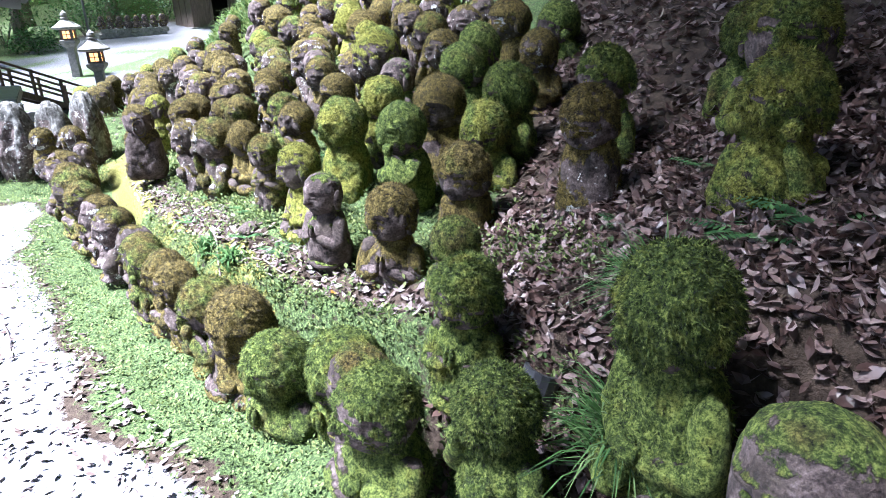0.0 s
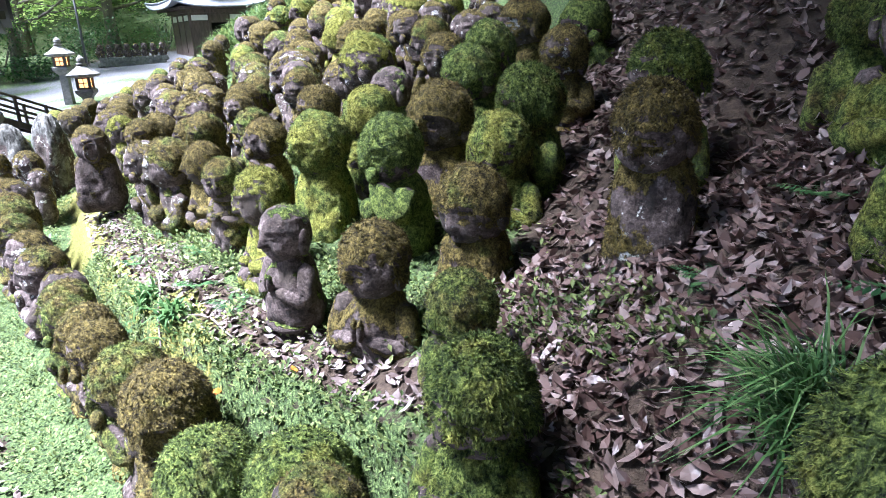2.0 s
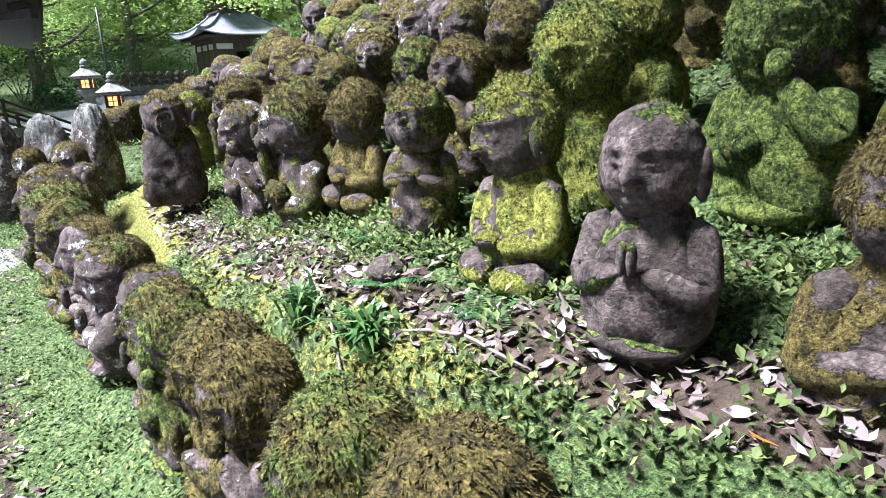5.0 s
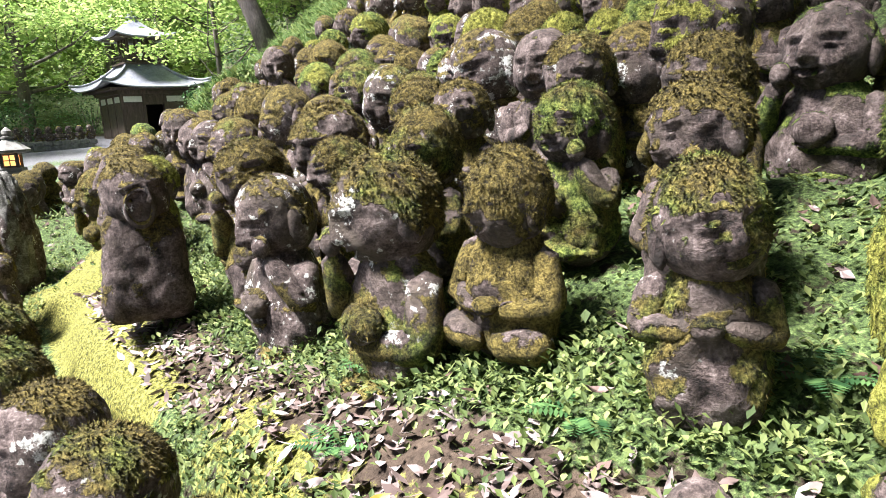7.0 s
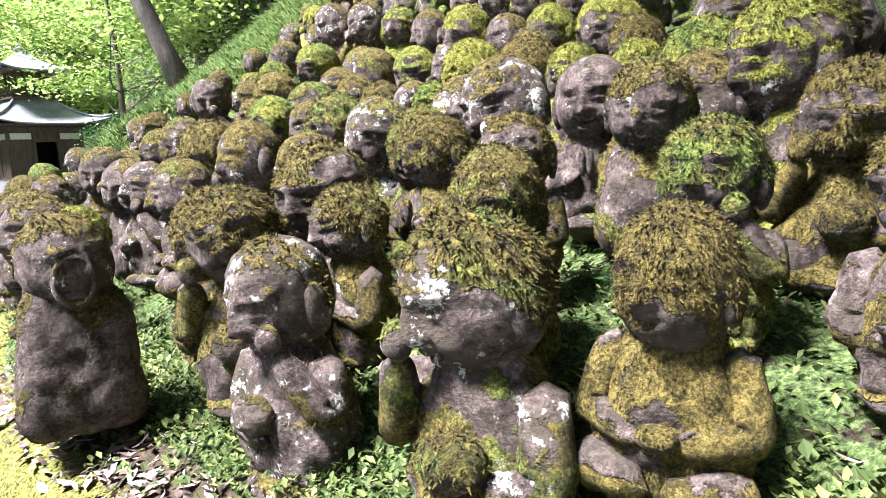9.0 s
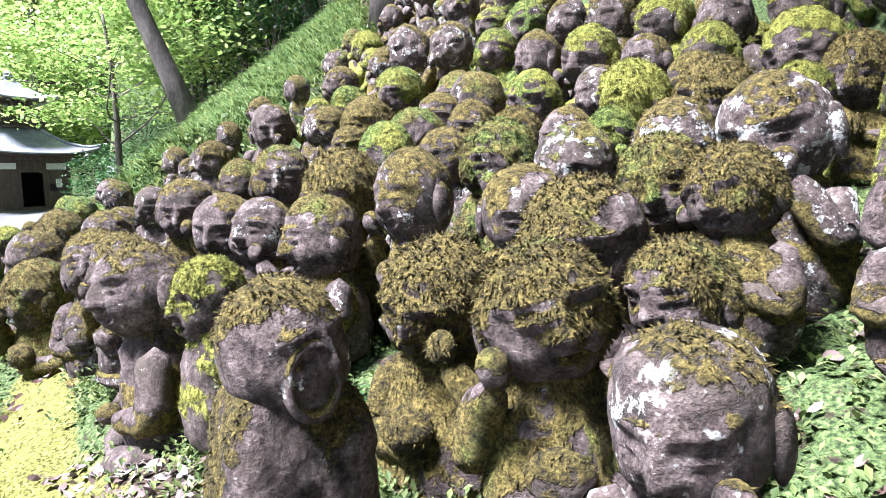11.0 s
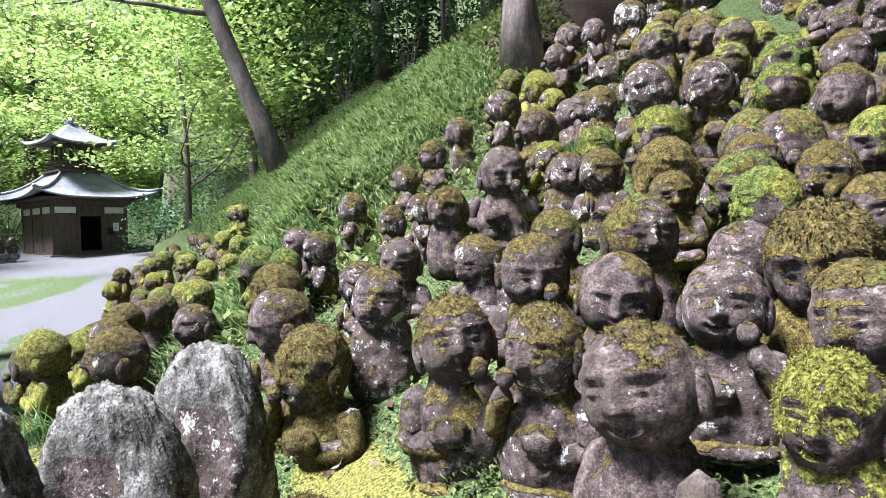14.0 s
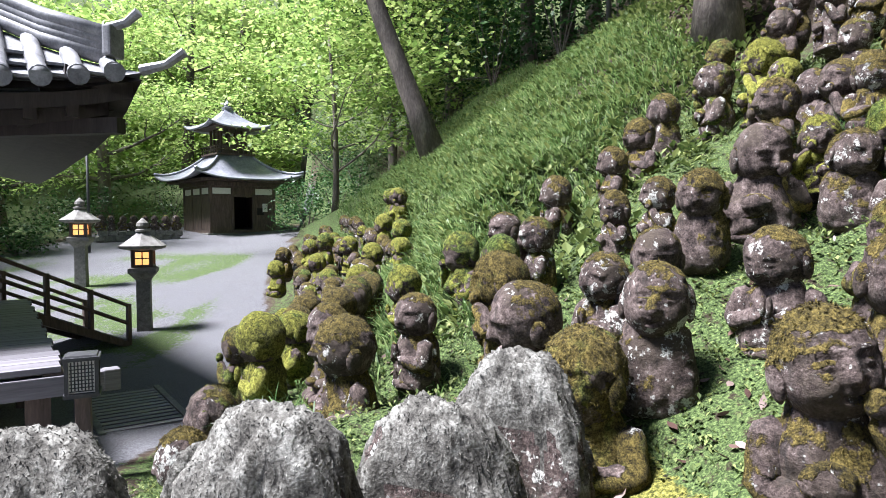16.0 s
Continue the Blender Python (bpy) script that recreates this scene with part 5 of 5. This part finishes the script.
def pavilion(x, y, z, turn):
    top = empty("pavilion", pose(x, y, z, 0, 0, turn) @ Matrix.Diagonal((0.86, 0.86, 0.98, 1)), "small dark wooden two-roofed temple pavilion with open doorway", "pavilion")
    H, W = 2.25, 1.62
    mesh_object("lower_roof", *curved_roof(2.75, 2.42, 1.15, 0.30, 0.75), COPPER, top, smooth=True)
    mesh_object("upper_roof", *curved_roof(1.62, 4.70, 0.95, 0.22, 0.10), COPPER, top, smooth=True)
    part("eave_board", boxes((0, 0, 2.36, 4.6, 4.6, 0.10), (0, 0, 2.22, 3.7, 3.7, 0.16)), OLD_WOOD, top)
    part("base_stone", boxes((0, 0, 0.02, 3.7, 3.7, 0.24), bevel=0.02), GRANITE, top)
    # black sheet before the back wall stands in for the darkness indoors
    part("inner_room", boxes((0, W - 0.3, H / 2, 2 * W - 0.2, 0.05, H)), BLACK, top)
    for q in range(4):
        r = pose(0, 0, 0, 0, 0, 90 * q)
        def put(name, bm, material, label=""):
            ob = part(name, bm, material, top, label)
            ob.matrix_local = r
            return ob
        for u in (-1, -0.34, 0.34):
            put("post", boxes((u * W, -W, H / 2 + 0.1, 0.15, 0.15, H), bevel=0.01), OLD_WOOD)
        put("head_beam", boxes((0, -W, 2.12, 2 * W, 0.12, 0.16)), OLD_WOOD)
        put("rail_beam", boxes((0, -W, 1.72, 2 * W, 0.11, 0.10)), OLD_WOOD)
        put("sill_beam", boxes((0, -W, 0.20, 2 * W, 0.14, 0.14)), OLD_WOOD)
        for u in (-0.67, 0.0, 0.67):
            wd = 0.60 * W if u else 0.60 * W
            if u == 0 and q == 0:
                put("transom_panel", boxes((0, -W, 1.92, wd, 0.05, 0.30)), OLD_WOOD)
                continue
            put("plaster_panel", boxes((u * W, -W, 1.92, wd, 0.05, 0.26)), PLASTER, "white plaster panel under the eave")
            put("wall_board", boxes((u * W, -W, 0.95, wd, 0.06, 1.45), (u * W, -W - 0.035, 0.95, wd * 0.92, 0.015, 1.3)), OLD_WOOD)
        if q == 0:
            put("notice", boxes((0.70 * W, -W - 0.06, 1.22, 0.26, 0.02, 0.36)), PLASTER, "pale paper notice")
            put("notice_board", boxes((0.55 * W, -W - 0.055, 1.05, 0.34, 0.02, 0.3)), BLACK)
    part("drum", boxes((0, 0, 3.76, 1.35, 1.35, 0.5)), OLD_WOOD, top)
    part("balcony", boxes((0, 0, 3.56, 2.0, 2.0, 0.07)), OLD_WOOD, top)
    for q in range(4):
        r = pose(0, 0, 0, 0, 0, 90 * q)
        for k in range(8):
            ob = part("baluster", boxes((-0.95 + 1.9 * k / 7, -0.95, 3.74, 0.035, 0.035, 0.30)), OLD_WOOD, top)
            ob.matrix_local = r
        ob = part("balcony_rail", boxes((0, -0.95, 3.90, 2.15, 0.05, 0.045), (0, -0.95, 3.76, 2.0, 0.04, 0.03)), OLD_WOOD, top)
        ob.matrix_local = r
        for u in (-1, -0.33, 0.33):
            ob = part("upper_post", boxes((u * 0.62, -0.62, 4.2, 0.10, 0.10, 1.1)), OLD_WOOD, top)
            ob.matrix_local = r
    part("upper_eave_board", boxes((0, 0, 4.73, 2.5, 2.5, 0.10)), OLD_WOOD, top)
    v, f = lathe([(0.26, 5.55), (0.28, 5.68), (0.16, 5.72), (0.18, 5.82), (0.1, 5.92), (0.02, 6.0)], 12)
    mesh_object("finial", v, f, COPPER, top)
    for q in range(4):
        pts = [(0.75 + 2.0 * s, -0.75 - 2.0 * s, 2.47 + 1.15 * (1 - s) ** 1.7 + 0.30 * s ** 2.2) for s in np.linspace(0, 1, 8)]
        v, f = tube(pts, [0.06] * 7 + [0.075], 6)
        ob = mesh_object("hip_ridge", v, f, COPPER, top, smooth=True)
        ob.matrix_local = pose(0, 0, 0, 0, 0, 90 * q)
    return top


pavilion(-11.9, 35.6, 1.0, 37)


# ---- stone lanterns ----
def stone_lantern(x, y, z, size, turn, label):
    top = empty("stone_lantern", pose(x, y, z, 0, 0, turn) @ Matrix.Diagonal((size, size, size, 1)), label, "stone lantern", "lanterns in the court")

    def turned(name, prof, sides, material=GRANITE, words=""):
        ob = mesh_object(name, *lathe(prof, sides), material, top)
        return tagged(ob, words) if words else ob

    turned("foot", [(0.30, -0.1), (0.28, 0.06), (0.20, 0.10)], 6)
    turned("shaft", [(0.175, 0.08), (0.165, 0.5), (0.165, 1.0), (0.18, 1.06)], 4)
    turned("platform", [(0.19, 1.06), (0.30, 1.16), (0.33, 1.18), (0.33, 1.26), (0.28, 1.28)], 4)
    part("fire_box_frame", boxes(*[(sx * 0.15, sy * 0.15, 1.44, 0.07, 0.07, 0.32) for sx in (-1, 1) for sy in (-1, 1)], (0, 0, 1.30, 0.36, 0.36, 0.05), (0, 0, 1.58, 0.36, 0.36, 0.05), bevel=0.006), OLD_WOOD, top).matrix_local = pose(0, 0, 0, 0, 0, 0)
    glow = part("paper_pane", boxes((0, 0, 1.44, 0.27, 0.27, 0.25)), LAMP_PAPER, top, "glowing orange paper window")
    for q in range(4):
        ob = part("muntin", boxes((0, -0.142, 1.44, 0.02, 0.014, 0.25), (0, -0.142, 1.44, 0.25, 0.014, 0.02)), OLD_WOOD, top)
        ob.matrix_local = pose(0, 0, 0, 0, 0, 90 * q)
    turned("roof", [(0.20, 1.58), (0.42, 1.62), (0.44, 1.67), (0.30, 1.76), (0.16, 1.86), (0.12, 1.90)], 6)
    turned("jewel", [(0.06, 1.90), (0.13, 1.93), (0.13, 1.96), (0.07, 1.98), (0.11, 2.03), (0.10, 2.09), (0.03, 2.16), (0.01, 2.18)], 12)
    return top


stone_lantern(-8.97, 17.4, -0.38, 0.90, 12, "grey stone lantern with a lit orange paper window")
stone_lantern(-11.9, 21.7, -0.04, 0.98, 8, "tall grey stone lantern with a lit orange window on the lawn")


# ---- the hall's roof corner, its wooden deck and ramp ----
def tiled_roof(x, y, z, turn):
    """The corner of a hall's hipped roof with round cover tiles; the eave runs along -x from the corner."""
    top = empty("hall_roof", pose(x, y, z, 0, 0, turn), "grey clay-tiled temple hall roof corner with upswept hip", "roof")
    L, run, rise = 6.0, 3.2, 2.6

    def lift(u):
        return 0.28 * math.exp(-u / 0.9)

    def surf(u, s):
        """u metres left of the corner, s from the eave (0) to the ridge (1)."""
        return Vector((-u, s * run, rise * (0.75 * s + 0.25 * s * s) + lift(u) * (1 - s)))

    verts, faces = [], []
    us, ss = np.linspace(0, L, 40), np.linspace(0, 1, 10)
    for side in (0, 1):
        o = len(verts)
        for u in us:
            for s in ss:
                p = surf(max(u, s * run), s)
                verts.append(p if side == 0 else Vector((-p.y, -p.x, p.z)))
        for i in range(len(us) - 1):
            for j in range(len(ss) - 1):
                q = o + i * 10 + j
                f = (q, q + 1, q + 11, q + 10)
                faces.append(f if side == 0 else f[::-1])
    mesh_object("roof_deck", verts, faces, TILE, top, smooth=True)
    # underside skin in the shade-darkened wood, hiding the paler tile deck
    mesh_object("roof_boarding", [p - Vector((0, 0, 0.06)) for p in verts], [f[::-1] for f in faces], SHADED_EAVE_WOOD, top)
    for u in np.arange(0.22, L, 0.26):
        last = min(1.0, u / run)
        pts = [surf(u, s) + Vector((0, 0, 0.03)) for s in np.linspace(0, last, 9)]
        pts[0] = pts[0] + Vector((0, -0.05, 0))
        v, f = tube(pts, [0.072] * 9, 10)
        mesh_object("cover_tile", v, f, TILE, top, smooth=True)
        v, f = tube([pts[0] + Vector((0, -0.012, 0)), pts[0] + Vector((0, 0.03, 0))], [0.082, 0.082], 12)
        mesh_object("eave_tile_end", v, f, TILE, top)
    for u in np.arange(0.09, L, 0.26):
        last = min(1.0, u / run)
        for k in range(int(last * 14)):
            s = k / 14
            p, q = surf(u, s), surf(u, s + 0.05)
            ob = part("pan_tile", boxes((p.x, p.y + 0.1, p.z + 0.035, 0.15, 0.26, 0.022, math.degrees(0))), TILE, top)
    ridge = [surf(s * run, s) + Vector((0.0, 0.0, 0.10)) for s in np.linspace(-0.06, 1, 9)]
    ridge[0] = ridge[0] + Vector((0, 0, 0.16))
    for k, (dz, r) in enumerate(((-0.02, 0.07), (0.05, 0.06), (0.11, 0.058), (0.18, 0.065))):
        v, f = tube([p + Vector((0, 0, dz)) for p in ridge[1:]], [r] * 8, 8)
        mesh_object("hip_ridge_course", v, f, TILE, top, smooth=True)
    v, f = tube([ridge[1] + Vector((0.02, -0.02, 0.22)), ridge[1] + Vector((0.14, -0.14, 0.26)), ridge[1] + Vector((0.22, -0.22, 0.34))], [0.045, 0.035, 0.04], 8)
    mesh_object("ridge_end_horn", v, f, TILE, top)
    part("ridge_end_tile", boxes((ridge[1].x + 0.05, ridge[1].y - 0.05, ridge[1].z + 0.10, 0.20, 0.08, 0.26, 45), bevel=0.02), TILE, top)
    v, f = tube([surf(0, 0) + Vector((0.0, 0, 0.02)), surf(0, 0) + Vector((0.16, -0.16, 0.06)), surf(0, 0) + Vector((0.28, -0.26, 0.16))], [0.05, 0.035, 0.04], 8)
    mesh_object("corner_horn", v, f, TILE, top)
    # eave boards and rafters underneath, their wood coloured dark for the eave's shade
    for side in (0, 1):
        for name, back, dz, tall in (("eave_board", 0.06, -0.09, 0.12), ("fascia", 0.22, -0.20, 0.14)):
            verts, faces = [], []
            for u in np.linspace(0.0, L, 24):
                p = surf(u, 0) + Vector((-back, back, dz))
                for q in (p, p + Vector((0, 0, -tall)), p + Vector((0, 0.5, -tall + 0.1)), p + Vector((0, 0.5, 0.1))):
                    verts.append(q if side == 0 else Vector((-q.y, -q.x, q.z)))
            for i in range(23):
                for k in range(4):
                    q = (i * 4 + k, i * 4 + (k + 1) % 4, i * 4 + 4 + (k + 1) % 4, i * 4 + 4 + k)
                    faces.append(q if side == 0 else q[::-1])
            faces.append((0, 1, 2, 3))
            mesh_object(name, verts, faces, SHADED_EAVE_WOOD, top)
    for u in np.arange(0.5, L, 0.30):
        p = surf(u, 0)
        part("rafter", boxes((p.x, 0.95, p.z - 0.22, 0.09, 1.6, 0.10)), SHADED_EAVE_WOOD, top)
    part("hip_rafter", boxes((-0.85, 0.85, -0.16, 2.0, 0.12, 0.13, -45)), SHADED_EAVE_WOOD, top)
    # boards close the eave from below, its shade put into their dark colour
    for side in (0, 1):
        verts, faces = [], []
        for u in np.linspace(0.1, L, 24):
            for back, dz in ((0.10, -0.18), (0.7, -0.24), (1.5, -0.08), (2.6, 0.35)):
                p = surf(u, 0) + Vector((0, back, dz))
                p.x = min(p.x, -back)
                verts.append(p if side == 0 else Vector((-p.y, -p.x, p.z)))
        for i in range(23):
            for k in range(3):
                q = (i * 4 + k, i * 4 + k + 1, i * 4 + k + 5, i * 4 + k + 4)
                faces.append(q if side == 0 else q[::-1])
        mesh_object("soffit", verts, faces, SHADED_EAVE_WOOD, top)
    part("wall_plate", boxes((-L / 2 - 1.9, 1.7, -0.35, L - 2.8, 0.22, 0.3)), SHADED_EAVE_WOOD, top)
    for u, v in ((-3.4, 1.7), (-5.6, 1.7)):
        part("hall_post", boxes((u, v, -1.65, 0.22, 0.22, 2.7), bevel=0.01), SHADED_EAVE_WOOD, top)
    return top


tiled_roof(-6.98, 12.0, 2.46, 32)


def deck():
    """Grey board deck of the hall, on posts, with a ramp and railing down to the court."""
    top = empty("wooden_deck", pose(-7.0, 10.6, 0, 0, 0, 30), "grey weathered wooden deck beside the hall on dark posts", "deck")
    for k in range(22):
        part("deck_board", boxes((-1.75 - 0.02, 0.1 + 0.215 * k, 0.535, 3.5 + 0.03 * (k % 3), 0.205, 0.04), bevel=0.004), GREY_WOOD, top)
    part("edge_beam", boxes((-0.06, 2.4, 0.44, 0.12, 4.8, 0.14)), OLD_WOOD, top)
    part("front_beam", boxes((-1.7, 0.02, 0.43, 4.0, 0.10, 0.13), (0.27, 0.02, 0.43, 0.1, 0.11, 0.14), bevel=0.008), GREY_WOOD, top)
    for u, v in ((-0.15, 0.1), (-1.7, 0.1), (-0.15, 2.4), (-0.15, 4.6), (-1.7, 2.4), (-3.2, 0.1)):
        part("deck_post", boxes((u, v, 0.0, 0.14, 0.14, 0.95)), OLD_WOOD, top)
    return top


deck()


def ramp():
    a, b = Vector((-9.9, 14.9, 0.53)), Vector((-8.85, 16.4, -0.30))
    top = empty("wooden_ramp", pose(a.x, a.y, 0, 0, 0, -35), "pale wooden ramp with a dark handrail", "ramp")
    ln = math.hypot(b.x - a.x, b.y - a.y)
    slope = math.degrees(math.atan2(b.z - a.z, ln))
    for k in range(9):
        s = (k + 0.5) / 9
        bm = boxes((-0.55, s * ln, a.z + (b.z - a.z) * s, 1.1, ln / 9 - 0.008, 0.04))
        bmesh.ops.rotate(bm, cent=(-0.55, s * ln, a.z + (b.z - a.z) * s), matrix=Matrix.Rotation(radians(slope), 3, "X"), verts=bm.verts)
        part("ramp_board", bm, GREY_WOOD, top)
    for sx in (0.02, -1.1):
        v, f = tube([(sx, 0, a.z - 0.09), (sx, ln, b.z - 0.05)], [0.10, 0.06], 4)
        mesh_object("side_beam", v, f, OLD_WOOD, top)
        for s in (0.0, 0.35, 0.68, 1.0):
            zz = a.z + (b.z - a.z) * s
            part("rail_post", boxes((sx, s * ln, zz + 0.27, 0.06, 0.06, 0.62), bevel=0.006), OLD_WOOD, top)
        for up in (0.55, 0.28):
            v, f = tube([(sx, -2.2 if sx < 0 else -0.4, a.z + up), (sx, 0, a.z + up), (sx, ln, b.z + up)], [0.03] * 3, 6)
            mesh_object("handrail", v, f, OLD_WOOD, top)


ramp()


def deck_lamp(x, y, z):
    top = empty("deck_lamp", pose(x, y, z, 0, 0, 20) @ Matrix.Diagonal((0.74, 0.74, 0.74, 1)), "black lattice lamp box on a wooden post", "lamp")
    part("lamp_post", boxes((0, 0, -0.42, 0.12, 0.12, 0.62), bevel=0.008), OLD_WOOD, top)
    part("lamp_body", boxes((0, 0, 0.05, 0.19, 0.19, 0.26)), PLASTER, top, "pale lamp panes")
    part("lamp_frame", boxes(*[(sx * 0.11, sy * 0.11, 0.05, 0.028, 0.028, 0.30) for sx in (-1, 1) for sy in (-1, 1)], (0, 0, -0.10, 0.27, 0.27, 0.03), (0, 0, 0.20, 0.27, 0.27, 0.03)), IRON, top)
    for q in range(4):
        bm = bmesh.new()
        for i in range(7):
            for j in range(8):
                box(bm, -0.075 + 0.025 * i, -0.1, -0.05 + 0.03 * j + 0.008 * (i % 2), 0.010, 0.006, 0.030, 0, 0)
        for j in range(8):
            box(bm, 0, -0.1, -0.065 + 0.03 * j, 0.18, 0.006, 0.008, 0, 0)
        ob = part("lattice", bm, IRON, top)
        ob.matrix_local = pose(0, 0, 0, 0, 0, 90 * q)
    v, f = lathe([(0.17, 0.215), (0.16, 0.23), (0.02, 0.245)], 4)
    mesh_object("lamp_roof", v, f, IRON, top)


deck_lamp(-6.80, 10.40, 0.50)

# the drain grating at the deck's foot
grate = empty("drain_grate", pose(-7.2, 12.2, court(np.array([-7.2]), np.array([12.2]))[0] + 0.03, 0, 0, 30), "grey slatted drain cover beside the deck", "drain cover")
for k in range(12):
    part("slat", boxes((0, -0.6 + 0.11 * k, 0.0, 0.6, 0.07, 0.03)), GREY_WOOD, grate)
part("rim", boxes((-0.33, 0, 0.005, 0.05, 1.4, 0.05), (0.33, 0, 0.005, 0.05, 1.4, 0.05)), GRANITE, grate)

# slender pole behind the lanterns, and one above the slope
for x, y, h in ((-14.5, 28.0, 3.6), (-0.55, 19.0, 3.2)):
    v, f = tube([(0, 0, -0.2), (0.02, 0, h / 2), (0, 0, h)], [0.055, 0.05, 0.04], 8)
    ob = mesh_object("pole", v, f, IRON, smooth=True)
    ob.matrix_basis = pose(x, y, height(x, y))
    tagged(ob, "slender dark pole standing among the trees", "pole", "poles")


def stone_row():
    """Small saints on a low stone wall beside the pavilion."""
    rng = np.random.default_rng(41)
    a, b = Vector((-15.6, 31.0, 0)), Vector((-12.9, 32.2, 0))
    base = empty("low_stone_wall", pose(a.x, a.y, height(a.x, a.y) + 0.0, 0, 0, math.degrees(math.atan2(b.y - a.y, b.x - a.x))), "low rough stone wall beside the pavilion", "wall")
    for row in range(2):
        for k in range(9):
            bm = boxes((0.16 + 0.32 * k + 0.1 * row, 0, 0.12 + 0.2 * row, 0.31, 0.4, 0.2), bevel=0.04)
            for v in bm.verts:
                v.co += Vector(rng.normal(0, 0.012, 3))
            part("stone", bm, GRANITE, base)
    for k in range(8):
        p = a.lerp(b, (k + 0.5) / 8)
        keep = len(FEET)
        statue("s", p.x, p.y, height(a.x, a.y) + 0.42 + 0.42, 0.26, "far", drop=0.42, n=8, turn=-70)
        del FEET[keep:]


stone_row()


def boulder(x, y, r, label):
    dirs, faces = SPHERES[14]
    v = dirs * np.array([r, r * 0.8, r * 0.75]) * (1 + 0.12 * fuzz(dirs * 1.7 + x) + 0.03 * fuzz(dirs * 6))[:, None]
    ob = mesh_object("boulder", v.tolist(), [tuple(f) for f in faces], STONE, smooth=True)
    ob.matrix_basis = pose(x, y, height(x, y) + r * 0.3, 8, 0, 40)
    ob.color = (0.1, 0.1, 0.6, 1)
    return tagged(ob, label, "boulder")


boulder(-1.35, 4.12, 0.07, "small mossy stone on the ledge")

# a dark curved roof tile set upright in the litter
verts, faces = [], []
for i in range(9):
    a = math.pi * i / 8
    for r, z in ((0.075, -0.05), (0.075, 0.16), (0.060, 0.16), (0.060, -0.05)):
        verts.append((r * math.cos(a), r * math.sin(a), z))
for i in range(8):
    for k in range(4):
        faces.append((i * 4 + k, i * 4 + 4 + k, i * 4 + 4 + (k + 1) % 4, i * 4 + (k + 1) % 4))
faces += [(0, 1, 2, 3), (35, 34, 33, 32)]
ob = mesh_object("ridge_tile", verts, faces, IRON, smooth=False)
ob.matrix_basis = pose(0.26, 1.98, height(0.26, 1.98), 14, -16, 160)
tagged(ob, "dark curved clay tile stuck upright in fallen leaves", "tile")


def dry_stem(a, b, label):
    """A thin dry stem lying on the ground between two places."""
    pts = [Vector((a[0] + (b[0] - a[0]) * u + 0.015 * math.sin(5 * u), a[1] + (b[1] - a[1]) * u, 0)) for u in np.linspace(0, 1, 9)]
    zs = terrain([p.x for p in pts], [p.y for p in pts])
    for p, z in zip(pts, zs):
        p.z = float(z) + 0.022
    v, f = tube(pts, [0.006] * 5 + [0.0055, 0.005, 0.0045, 0.003], 6)
    tagged(mesh_object("dry_stem", v, f, PALE_LEAF, smooth=True), label, "stem", "dry stems")


dry_stem((-1.68, 4.30), (-1.41, 3.67), "long pale dry stem lying across the leafy ledge")
dry_stem((-1.30, 3.75), (-0.95, 3.40), "short pale dry stem among ledge leaves")
dry_stem((-3.15, 4.05), (-2.75, 3.55), "pale dry stem on the weedy path edge")


def fallen_leaf(x, y, z, size, turn, tip, material, label):
    v, f = leaf_shape(np.random.default_rng(int(1000 * abs(x))), size, 0.4)
    ob = mesh_object("fallen_leaf", v.tolist(), f, material)
    ob.matrix_basis = pose(x, y, z, tip, 0, turn)
    tagged(ob, label, "leaf", "single leaves")


for x, y, s, turn in ((-1.03, 3.29, 0.085, 60), (-1.9, 4.45, 0.05, 10), (-0.62, 3.05, 0.06, 120)):
    fallen_leaf(x, y, height(x, y) + 0.04, s, turn, 25, ORANGE_LEAF, "bright orange leaf fallen on the mossy ledge")
grass_tuft(-1.36, 3.78, 0.05, 26, (0.10, 0.20), "broad-bladed green grass on the ledge face", (-0.1, -0.3), 0.009)
grass_tuft(-1.62, 4.02, 0.05, 20, (0.08, 0.16), "broad-bladed green grass beside front row heads", (-0.1, -0.3), 0.008)
grass_tuft(-3.75, 6.55, 0.05, 24, (0.10, 0.18), "light green weed clump behind the front row", (-0.1, -0.2), 0.010)
